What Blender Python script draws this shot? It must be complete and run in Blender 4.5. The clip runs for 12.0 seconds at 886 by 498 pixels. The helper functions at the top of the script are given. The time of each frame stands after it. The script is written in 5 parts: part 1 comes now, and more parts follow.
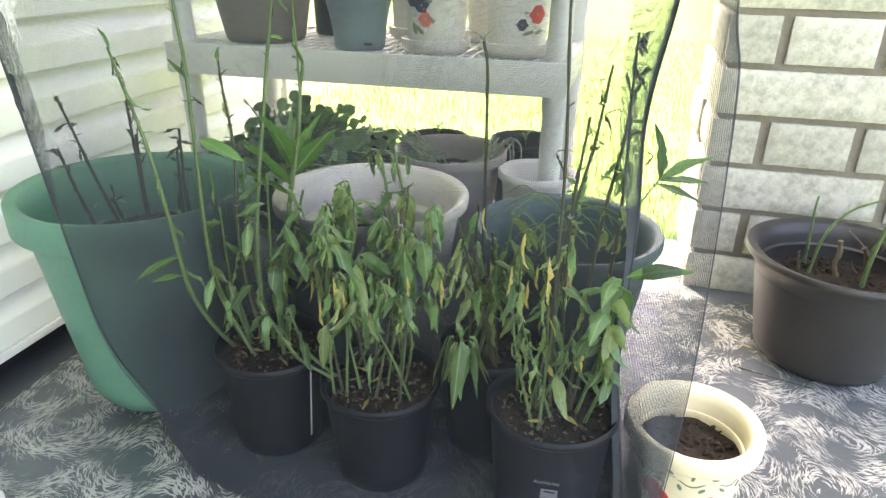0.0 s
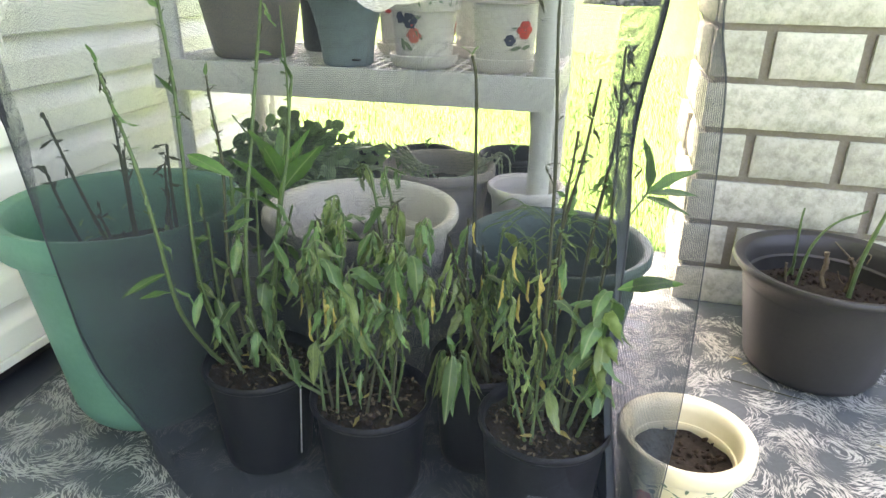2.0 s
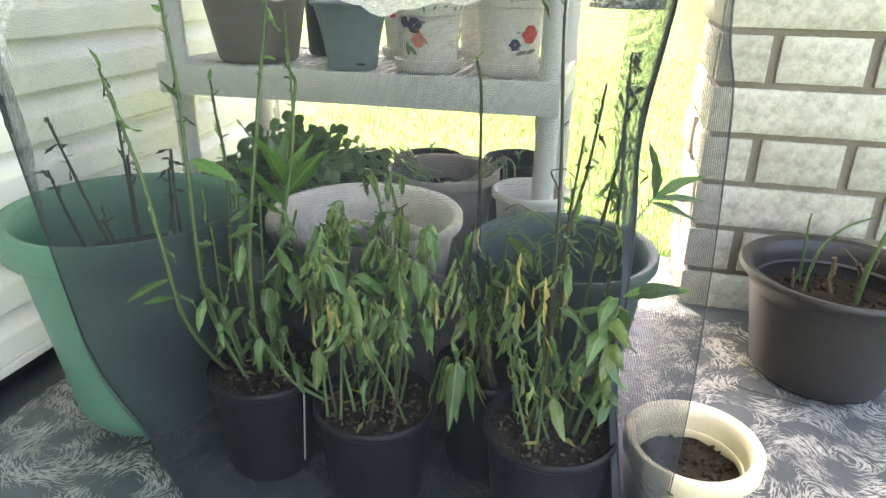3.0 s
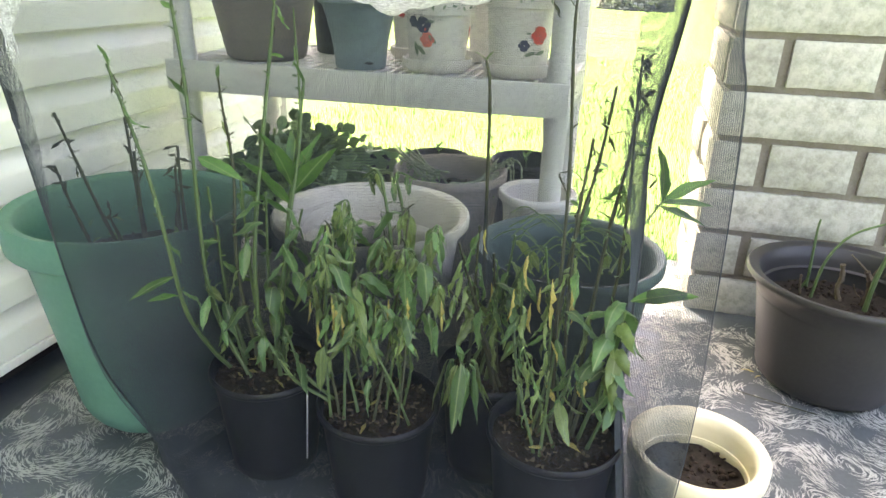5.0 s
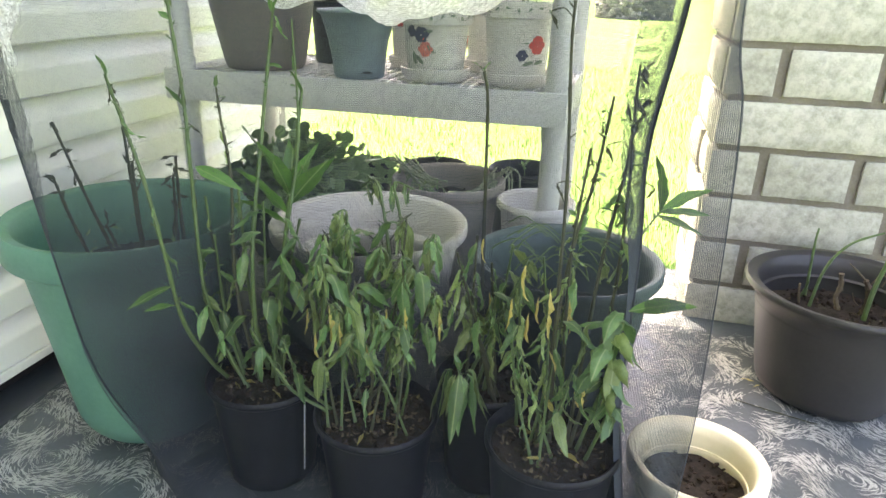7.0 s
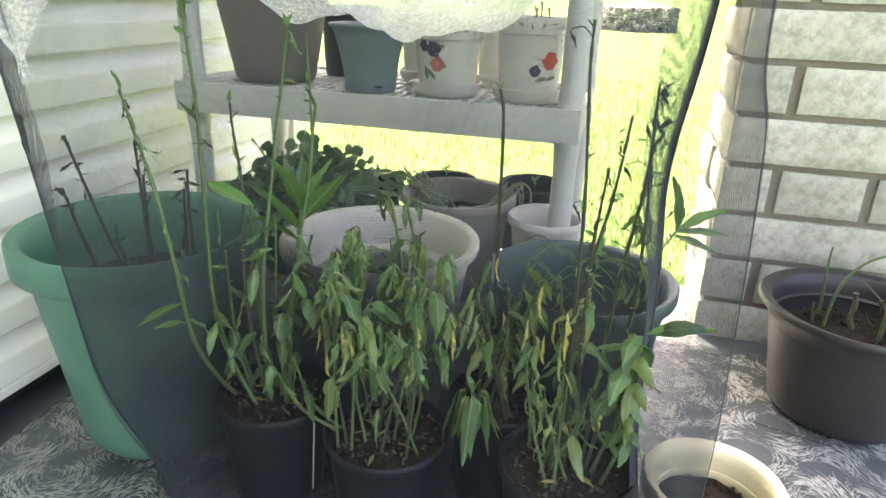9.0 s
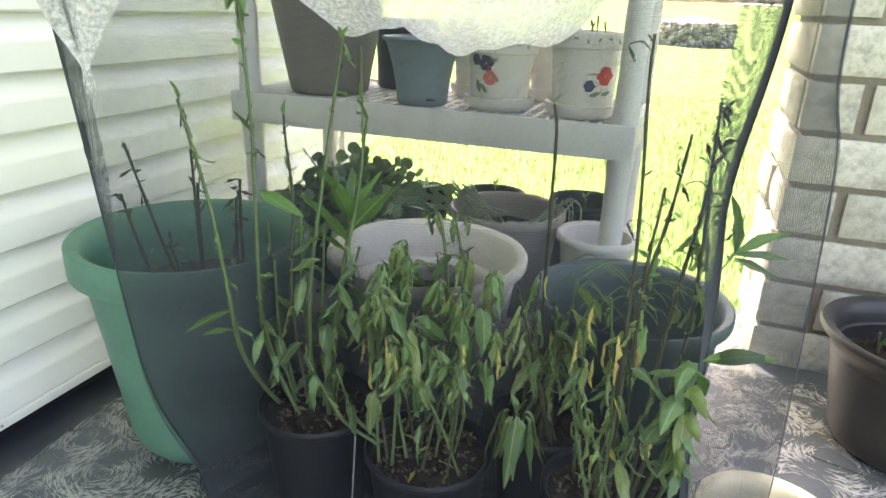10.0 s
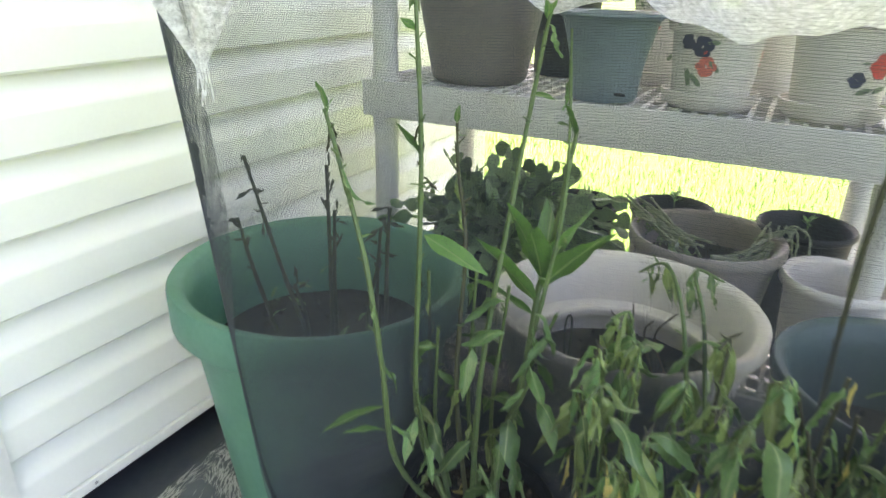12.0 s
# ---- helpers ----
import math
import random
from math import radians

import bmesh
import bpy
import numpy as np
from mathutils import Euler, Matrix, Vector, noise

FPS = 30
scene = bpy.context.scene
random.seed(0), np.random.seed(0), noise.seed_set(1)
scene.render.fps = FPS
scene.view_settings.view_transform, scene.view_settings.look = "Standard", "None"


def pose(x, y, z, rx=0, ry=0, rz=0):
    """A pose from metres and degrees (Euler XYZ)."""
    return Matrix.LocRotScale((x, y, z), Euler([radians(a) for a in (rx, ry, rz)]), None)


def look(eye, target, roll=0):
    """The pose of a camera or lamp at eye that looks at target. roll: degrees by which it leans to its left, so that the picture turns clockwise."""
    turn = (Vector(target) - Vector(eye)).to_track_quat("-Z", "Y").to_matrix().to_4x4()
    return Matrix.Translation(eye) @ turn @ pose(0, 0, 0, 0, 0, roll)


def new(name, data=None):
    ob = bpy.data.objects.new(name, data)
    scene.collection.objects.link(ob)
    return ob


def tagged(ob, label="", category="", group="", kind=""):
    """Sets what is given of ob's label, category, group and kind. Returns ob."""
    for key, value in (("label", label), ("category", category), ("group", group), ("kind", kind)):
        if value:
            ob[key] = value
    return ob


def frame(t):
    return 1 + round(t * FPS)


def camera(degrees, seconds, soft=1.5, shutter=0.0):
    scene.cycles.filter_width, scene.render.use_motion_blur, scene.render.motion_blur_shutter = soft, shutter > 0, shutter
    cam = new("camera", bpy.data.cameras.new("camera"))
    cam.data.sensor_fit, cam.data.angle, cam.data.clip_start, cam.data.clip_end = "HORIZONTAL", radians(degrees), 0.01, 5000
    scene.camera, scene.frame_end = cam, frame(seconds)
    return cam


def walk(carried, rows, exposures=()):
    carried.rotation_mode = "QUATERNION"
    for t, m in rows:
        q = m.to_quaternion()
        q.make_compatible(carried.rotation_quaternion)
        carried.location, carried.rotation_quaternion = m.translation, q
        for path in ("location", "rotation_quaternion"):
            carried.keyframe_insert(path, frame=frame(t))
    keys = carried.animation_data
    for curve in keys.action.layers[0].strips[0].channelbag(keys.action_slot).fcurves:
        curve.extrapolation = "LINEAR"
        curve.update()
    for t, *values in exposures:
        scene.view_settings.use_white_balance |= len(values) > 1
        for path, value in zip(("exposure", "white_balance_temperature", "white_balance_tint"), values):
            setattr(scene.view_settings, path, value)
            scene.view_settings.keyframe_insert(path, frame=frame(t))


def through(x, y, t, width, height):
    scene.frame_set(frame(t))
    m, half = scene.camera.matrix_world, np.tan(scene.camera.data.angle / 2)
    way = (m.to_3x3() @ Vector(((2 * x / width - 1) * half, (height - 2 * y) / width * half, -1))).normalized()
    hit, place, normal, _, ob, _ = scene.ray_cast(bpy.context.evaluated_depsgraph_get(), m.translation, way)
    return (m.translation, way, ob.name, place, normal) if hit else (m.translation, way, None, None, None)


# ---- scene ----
cam = camera(68.5, 12.0, shutter=0.4)
PATH = [
    (0, (0.5698, -1.3226, 0.8178), (0.2139, -0.0063, 0.1926), 0.90),
    (0.5, (0.5706, -1.3207, 0.8178), (0.2265, 0.0018, 0.1993), 0.90),
    (1, (0.5710, -1.3230, 0.8178), (0.2372, 0.0053, 0.2061), 0.88),
    (1.5, (0.5666, -1.3214, 0.8157), (0.2357, 0.0114, 0.2121), 0.79),
    (2, (0.5668, -1.3218, 0.8152), (0.2322, 0.0149, 0.2226), 0.86),
    (2.5, (0.5681, -1.3201, 0.8152), (0.2274, 0.0173, 0.2277), 0.58),
    (3, (0.5651, -1.3154, 0.8164), (0.2199, 0.0216, 0.2305), 0.79),
    (5, (0.5609, -1.3101, 0.8164), (0.2062, 0.0240, 0.2295), 1.49),
    (5.5, (0.5603, -1.3099, 0.8168), (0.2064, 0.0253, 0.2321), 1.77),
    (6, (0.5621, -1.3104, 0.8193), (0.2066, 0.0254, 0.2371), 1.55),
    (6.5, (0.5625, -1.3085, 0.8185), (0.2053, 0.0300, 0.2434), 1.49),
    (8.5, (0.5505, -1.3039, 0.8186), (0.2044, 0.0434, 0.2574), 1.53),
    (9, (0.5408, -1.2966, 0.8258), (0.1783, 0.0508, 0.2753), 1.94),
    (9.5, (0.5354, -1.2907, 0.8224), (0.1241, 0.0491, 0.2880), 2.26),
    (10, (0.5328, -1.2849, 0.8250), (0.0681, 0.0402, 0.2975), 2.14),
    (10.5, (0.5258, -1.2683, 0.8259), (-0.0126, 0.0245, 0.2884), 1.52),
    (11, (0.4852, -1.2456, 0.8344), (-0.1527, -0.0206, 0.2493), 0.33),
    (11.5, (0.3819, -1.1743, 0.8292), (-0.2622, 0.0412, 0.2311), 0.52),
    (12, (0.2789, -1.0571, 0.8122), (-0.3592, 0.1670, 0.2253), 1.34),
]
walk(cam, [(t, look(eye, target, roll)) for t, eye, target, roll in PATH],
     exposures=[(0.0, 3.70, 7950, 21.5), (3.0, 3.45, 7920, 21), (6.0, 3.45, 7920, 21), (9.5, 3.31, 7850, 21), (11.0, 3.31, 7850, 21.5), (12.0, 3.37, 7800, 22)])

# ---- world and sun ----
world = bpy.data.worlds.new("sky")
scene.world = world
world.use_nodes = True
wn = world.node_tree.nodes
sky = wn.new("ShaderNodeTexSky")
sky.sky_type = "NISHITA"
sky.sun_disc = False
sky.dust_density, sky.air_density = 4.0, 0.9
SUN_EL, SUN_AZ = 62.0, -38.0      # degrees above the horizon; degrees from +y towards +x
sky.sun_elevation, sky.sun_rotation = radians(SUN_EL), radians(SUN_AZ)
wn["Background"].inputs["Strength"].default_value = 0.15
world.node_tree.links.new(sky.outputs["Color"], wn["Background"].inputs["Color"])
sun = new("sun", bpy.data.lights.new("sun", "SUN"))
sun.data.energy, sun.data.angle, sun.data.color = 5.0, radians(0.53), (1.0, 0.95, 0.86)
sx, sy, sz = (math.sin(radians(SUN_AZ)) * math.cos(radians(SUN_EL)),
              math.cos(radians(SUN_AZ)) * math.cos(radians(SUN_EL)), math.sin(radians(SUN_EL)))
sun.matrix_world = look((sx * 30, sy * 30, sz * 30), (0, 0, 0))


# ---- materials ----
def mat(name, colour, rough=0.6, spec=0.4, metal=0.0):
    m = bpy.data.materials.new(name)
    m.use_nodes = True
    b = m.node_tree.nodes["Principled BSDF"]
    b.inputs["Base Color"].default_value = (*colour, 1)
    b.inputs["Roughness"].default_value = rough
    b.inputs["Specular IOR Level"].default_value = spec
    b.inputs["Metallic"].default_value = metal
    return m


def nd(m, kind, **inputs):
    n = m.node_tree.nodes.new("ShaderNode" + kind)
    for k, v in inputs.items():
        n.inputs[k.replace("_", " ")].default_value = v
    return n


def ln(m, a, b):
    m.node_tree.links.new(a, b)


def bsdf(m):
    return m.node_tree.nodes["Principled BSDF"]


def worn(name, colour, second, rough=0.6, spec=0.4, big=6.0, small=90.0, bump=0.15, spread=(0.35, 0.7), per_thing=0.0, dirt=None):
    """A surface with stains at a large scale, grain at a small one and fine relief."""
    m = mat(name, colour, rough, spec)
    co = nd(m, "TexCoord")
    n1 = nd(m, "TexNoise", Scale=big, Detail=5.0, Roughness=0.6)
    n2 = nd(m, "TexNoise", Scale=small, Detail=4.0, Roughness=0.65)
    ramp = nd(m, "ValToRGB")
    ramp.color_ramp.elements[0].position, ramp.color_ramp.elements[1].position = spread
    ramp.color_ramp.elements[0].color, ramp.color_ramp.elements[1].color = (*colour, 1), (*second, 1)
    add = nd(m, "Math")
    add.operation = "MULTIPLY_ADD"
    add.inputs[1].default_value = 0.45
    for n in (n1, n2):
        ln(m, co.outputs["Object"], n.inputs["Vector"])
    ln(m, n2.outputs["Fac"], add.inputs[0])
    sc = nd(m, "Math")
    sc.operation = "MULTIPLY"
    sc.inputs[1].default_value = 0.55
    ln(m, n1.outputs["Fac"], sc.inputs[0])
    ln(m, sc.outputs[0], add.inputs[2])
    ln(m, add.outputs[0], ramp.inputs["Fac"])
    out = ramp.outputs["Color"]
    if per_thing:
        info = nd(m, "ObjectInfo")
        hsv = nd(m, "HueSaturation")
        mp = nd(m, "MapRange")
        mp.inputs["To Min"].default_value, mp.inputs["To Max"].default_value = 1 - per_thing, 1 + per_thing
        ln(m, info.outputs["Random"], mp.inputs["Value"])
        ln(m, mp.outputs["Result"], hsv.inputs["Value"])
        ln(m, out, hsv.inputs["Color"])
        out = hsv.outputs["Color"]
    ln(m, out, bsdf(m).inputs["Base Color"])
    if bump:
        bp = nd(m, "Bump", Strength=bump, Distance=0.002)
        ln(m, n2.outputs["Fac"], bp.inputs["Height"])
        ln(m, bp.outputs["Normal"], bsdf(m).inputs["Normal"])
    return m


def leaf_material(name, colour, second, rough=0.33, through=0.34, midrib=0.0):
    """Leaf: mottled colour, a little light passing through."""
    m = worn(name, colour, second, rough, 0.5, big=14.0, small=140.0, bump=0.55, per_thing=0.28)
    nodes = m.node_tree.nodes
    out = nodes["Material Output"]
    tr = nodes.new("ShaderNodeBsdfTranslucent")
    mixs = nodes.new("ShaderNodeMixShader")
    mixs.inputs["Fac"].default_value = through
    src = bsdf(m).inputs["Base Color"].links[0].from_socket
    geo = nd(m, "NewGeometry")
    hsv = nd(m, "HueSaturation")
    mp = nd(m, "MapRange")
    mp.inputs["To Min"].default_value, mp.inputs["To Max"].default_value = 0.6, 1.4
    ln(m, geo.outputs["Random Per Island"], mp.inputs["Value"])
    ln(m, mp.outputs["Result"], hsv.inputs["Value"])
    ln(m, src, hsv.inputs["Color"])
    # pale midrib along the blade
    co = nd(m, "TexCoord")
    sep = nd(m, "SeparateXYZ")
    ln(m, co.outputs["Object"], sep.inputs[0])
    ab = nd(m, "Math")
    ab.operation = "ABSOLUTE"
    ln(m, sep.outputs["Y"], ab.inputs[0])
    rib = nd(m, "MapRange")
    rib.inputs["From Min"].default_value, rib.inputs["From Max"].default_value = 0.0004, 0.0016
    rib.inputs["To Min"].default_value, rib.inputs["To Max"].default_value = midrib, 0.0
    ln(m, ab.outputs[0], rib.inputs["Value"])
    mxr = nd(m, "MixRGB")
    mxr.inputs["Color2"].default_value = (0.36, 0.44, 0.22, 1)
    ln(m, rib.outputs["Result"], mxr.inputs["Fac"])
    ln(m, hsv.outputs["Color"], mxr.inputs["Color1"])
    ln(m, mxr.outputs["Color"], bsdf(m).inputs["Base Color"])
    ln(m, hsv.outputs["Color"], tr.inputs["Color"])
    ln(m, bsdf(m).outputs[0], mixs.inputs[1])
    ln(m, tr.outputs[0], mixs.inputs[2])
    ln(m, mixs.outputs[0], out.inputs["Surface"])
    return m


def sheer_material(name, colour, open_share, scale):
    """Thin woven cloth: pale threads with open gaps between them."""
    m = worn(name, colour, tuple(c * 0.9 for c in colour), 0.8, 0.2, big=12, small=220, bump=0.1)
    nodes = m.node_tree.nodes
    out = nodes["Material Output"]
    tr = nodes.new("ShaderNodeBsdfTransparent")
    tl = nodes.new("ShaderNodeBsdfTranslucent")
    tl.inputs["Color"].default_value = (*colour, 1)
    m1 = nodes.new("ShaderNodeMixShader")
    m1.inputs["Fac"].default_value = 0.45
    m2 = nodes.new("ShaderNodeMixShader")
    co = nd(m, "TexCoord")
    no = nd(m, "TexNoise", Scale=scale, Detail=6.0, Roughness=0.75)
    ln(m, co.outputs["Object"], no.inputs["Vector"])
    mr = nd(m, "MapRange")
    mr.inputs["From Min"].default_value, mr.inputs["From Max"].default_value = 0.4, 0.62
    mr.inputs["To Min"].default_value, mr.inputs["To Max"].default_value = open_share + 0.25, max(open_share - 0.25, 0.02)
    ln(m, no.outputs["Fac"], mr.inputs["Value"])
    ln(m, mr.outputs["Result"], m2.inputs["Fac"])
    ln(m, bsdf(m).outputs[0], m1.inputs[1])
    ln(m, tl.outputs[0], m1.inputs[2])
    ln(m, m1.outputs[0], m2.inputs[1])
    ln(m, tr.outputs[0], m2.inputs[2])
    ln(m, m2.outputs[0], out.inputs["Surface"])
    return m


RUG = worn("olive_grey_floor", (0.064, 0.076, 0.081), (0.112, 0.130, 0.137), 0.22, 1.0, big=3.5, small=120, bump=0.12, spread=(0.35, 0.75))
INK = worn("pale_floor_print", (0.22, 0.23, 0.21), (0.42, 0.43, 0.40), 0.34, 0.8, big=9, small=260, bump=0.1, spread=(0.3, 0.6))
STRIP = worn("dark_floor_paint", (0.036, 0.044, 0.052), (0.060, 0.070, 0.080), 0.42, big=5, small=60)
BLACK = worn("black_and_gap_shade", (0.008, 0.008, 0.01), (0.018, 0.018, 0.02), 0.8)
VINYL = worn("white_vinyl_siding", (0.83, 0.84, 0.785), (0.775, 0.785, 0.73), 0.38, 0.45, big=2.0, small=140, bump=0.05, spread=(0.3, 0.8))
TRIM = worn("white_trim", (0.77, 0.775, 0.725), (0.66, 0.665, 0.615), 0.4, big=3, small=90, bump=0.05)
BRICK = worn("split_white_brick", (0.28, 0.275, 0.225), (0.48, 0.47, 0.405), 0.9, 0.2, big=26, small=80, bump=1.0, spread=(0.34, 0.58), per_thing=0.12)
MORTAR = worn("grey_mortar", (0.17, 0.15, 0.12), (0.26, 0.235, 0.20), 0.95, 0.1, big=9, small=150, bump=0.6)
CEIL = worn("white_shade_slab", (0.75, 0.75, 0.73), (0.68, 0.68, 0.66), 0.6, big=1.5, small=60)
RESIN = worn("white_resin_shelf", (0.66, 0.66, 0.64), (0.56, 0.56, 0.53), 0.5, 0.4, big=7, small=110, bump=0.15, spread=(0.3, 0.75))
GREEN_POT = worn("mint_green_plastic", (0.066, 0.190, 0.140), (0.098, 0.240, 0.180), 0.5, 0.4, big=9, small=100, bump=0.12)
BEIGE_POT = worn("beige_plastic", (0.62, 0.585, 0.53), (0.72, 0.68, 0.62), 0.55, 0.35, big=8, small=100, bump=0.12)
BLUE_POT = worn("slate_blue_plastic", (0.042, 0.080, 0.076), (0.064, 0.106, 0.102), 0.45, 0.4, big=8, small=110, bump=0.12)
SOFTBLUE_POT = worn("dusty_blue_plastic", (0.130, 0.182, 0.200), (0.165, 0.222, 0.242), 0.5, 0.4, big=8, small=110, bump=0.1)
TAUPE_POT = worn("taupe_plastic", (0.135, 0.115, 0.105), (0.18, 0.155, 0.14), 0.5, 0.4, big=8, small=110, bump=0.12)
BROWN_POT = worn("dark_brown_plastic", (0.019, 0.0185, 0.0175), (0.029, 0.028, 0.0265), 0.46, 0.45, big=8, small=110, bump=0.1)
GREY_POT = worn("warm_grey_plastic", (0.21, 0.19, 0.17), (0.27, 0.245, 0.225), 0.55, 0.35, big=8, small=110, bump=0.12)
NURSERY = worn("black_nursery_plastic", (0.007, 0.008, 0.011), (0.013, 0.014, 0.018), 0.5, 0.25, big=10, small=120, bump=0.15)
CREAM_POT = worn("cream_glazed_plastic", (0.74, 0.67, 0.43), (0.80, 0.74, 0.52), 0.35, 0.5, big=6, small=90, bump=0.06)
WHITE_POT = worn("offwhite_plastic", (0.62, 0.60, 0.55), (0.72, 0.70, 0.65), 0.5, 0.4, big=8, small=100, bump=0.1)
SOIL = worn("potting_soil", (0.013, 0.011, 0.009), (0.050, 0.041, 0.033), 0.95, 0.1, big=30, small=140, bump=1.0, spread=(0.35, 0.7))
CRUMB = worn("bark_crumbs", (0.015, 0.012, 0.009), (0.065, 0.050, 0.036), 0.95, 0.1, big=40, small=200, bump=0.5, spread=(0.35, 0.65))
THREAD = worn("net_thread", (0.048, 0.059, 0.068), (0.064, 0.077, 0.087), 0.7, 0.2, big=10, small=100, bump=0)
SEAM = worn("net_seam", (0.04, 0.045, 0.052), (0.065, 0.072, 0.082), 0.8, 0.2, big=30, small=200, bump=0.3)
CLOTH = sheer_material("white_lace_cloth", (0.86, 0.87, 0.87), 0.30, 150.0)
LEAF = leaf_material("milkweed_leaf", (0.076, 0.165, 0.055), (0.135, 0.255, 0.095), midrib=0.5)
PALE_LEAF = leaf_material("wilted_leaf", (0.140, 0.215, 0.070), (0.235, 0.325, 0.118), midrib=0.5)
FRESH = leaf_material("fresh_leaf", (0.085, 0.21, 0.055), (0.14, 0.30, 0.085), midrib=0.5)
YELLOW = leaf_material("yellowed_leaf", (0.28, 0.235, 0.060), (0.44, 0.37, 0.125))
STEM = worn("green_stem", (0.055, 0.100, 0.034), (0.105, 0.160, 0.062), 0.5, big=40, small=150)
DARK_STEM = worn("dried_dark_stem", (0.035, 0.04, 0.022), (0.07, 0.075, 0.04), 0.7, big=40, small=150)
DRY_DARK = worn("brown_flake", (0.055, 0.040, 0.026), (0.11, 0.080, 0.048), 0.85, big=30, small=160)
DRY = worn("dry_straw", (0.075, 0.058, 0.036), (0.14, 0.11, 0.065), 0.8, big=30, small=160)
CACTUS = leaf_material("cactus_pad", (0.15, 0.24, 0.12), (0.22, 0.32, 0.17), 0.45, 0.42)
GRASS = leaf_material("lawn_blade", (0.098, 0.203, 0.042), (0.165, 0.288, 0.074), 0.5, 0.4)
WITHERED = worn("withered_grey_green", (0.17, 0.21, 0.14), (0.30, 0.34, 0.25), 0.75, 0.2, big=40, small=220, bump=0.4)
SHRUB = leaf_material("far_shrub_leaf", (0.17, 0.18, 0.15), (0.27, 0.26, 0.24), 0.6, 0.2)
LAWN = worn("lawn_ground", (0.085, 0.168, 0.042), (0.17, 0.262, 0.082), 0.9, 0.1, big=1.6, small=40, bump=0.6)
STONE = worn("grey_field_stone", (0.10, 0.09, 0.085), (0.42, 0.40, 0.39), 0.9, 0.2, big=4, small=24, bump=0.7, per_thing=0.5)
PAVE = worn("pale_gravel_road", (0.55, 0.53, 0.49), (0.65, 0.63, 0.58), 0.95, 0.1, big=1, small=20)
RED_INK = mat("red_print", (0.62, 0.06, 0.05), 0.45)
CORAL_INK = mat("coral_print", (0.66, 0.17, 0.13), 0.45)
NAVY_INK = mat("navy_print", (0.03, 0.035, 0.08), 0.45)
GREEN_INK = mat("sage_print", (0.16, 0.22, 0.14), 0.5)
TAG_WHITE = worn("white_tag", (0.42, 0.44, 0.45), (0.62, 0.63, 0.63), 0.5, big=60)
# white pot print greyed, with the net's haze put into its colour
PRINT_GREY = worn("veiled_grey_print", (0.14, 0.15, 0.16), (0.24, 0.25, 0.26), 0.6, big=40, small=300)
STEEL = mat("dull_hinge", (0.35, 0.35, 0.34), 0.4, 0.5, 0.8)
WOOD = worn("painted_step_board", (0.55, 0.53, 0.44), (0.66, 0.64, 0.55), 0.6, big=8, small=90, bump=0.3)


# ---- building helpers ----
def finish(bm, material, smooth=True, angle=0.6):
    me = bpy.data.meshes.new("mesh")
    bmesh.ops.recalc_face_normals(bm, faces=bm.faces)
    for f in bm.faces:
        f.smooth = smooth
    bm.to_mesh(me)
    bm.free()
    if smooth:
        me.set_sharp_from_angle(angle=angle)
    for one in (material if isinstance(material, (list, tuple)) else [material]):
        me.materials.append(one)
    return me


def part(name, bm, material, parent=None, label="", smooth=True, angle=0.6):
    ob = new(name, finish(bm, material, smooth, angle))
    if parent is not None:
        ob.parent = parent
    if label:
        ob["label"] = label
    return ob


def thing(name, label, category, group="", at=(0, 0, 0), turn=0.0, kind=""):
    ob = new(name)
    ob.matrix_world = pose(*at, 0, 0, turn)
    ob.empty_display_size = 0.05
    return tagged(ob, label, category, group, kind)


def box(bm, x0, x1, y0, y1, z0, z1, bevel=0.0):
    r = bmesh.ops.create_cube(bm, size=1.0, matrix=Matrix.LocRotScale(
        ((x0 + x1) / 2, (y0 + y1) / 2, (z0 + z1) / 2), None, (x1 - x0, y1 - y0, z1 - z0)))
    if bevel:
        edges = {e for v in r["verts"] for e in v.link_edges}
        bmesh.ops.bevel(bm, geom=list(edges), offset=bevel, segments=2, affect="EDGES", profile=0.6)


def lathe(bm, profile, n=48, centre=(0, 0), squash=1.0, wobble=0.0, seed=0):
    """Turns a profile of (radius, height) round z. A radius of 0 closes the end."""
    rnd = random.Random(seed)
    ph = [rnd.uniform(0, 6.28) for _ in range(3)]
    rings = []
    for r, z in profile:
        if r < 1e-6:
            rings.append([bm.verts.new((centre[0], centre[1], z))])
            continue
        ring = []
        for i in range(n):
            a = 2 * math.pi * i / n
            k = 1 + wobble * (math.sin(2 * a + ph[0]) + 0.5 * math.sin(3 * a + ph[1]))
            ring.append(bm.verts.new((centre[0] + r * k * math.cos(a), centre[1] + r * k * squash * math.sin(a), z)))
        rings.append(ring)
    for lo, hi in zip(rings, rings[1:]):
        if len(lo) == 1 and len(hi) == 1:
            continue
        for i in range(n):
            j = (i + 1) % n
            if len(lo) == 1:
                bm.faces.new((lo[0], hi[j], hi[i]))
            elif len(hi) == 1:
                bm.faces.new((lo[i], lo[j], hi[0]))
            else:
                bm.faces.new((lo[i], lo[j], hi[j], hi[i]))


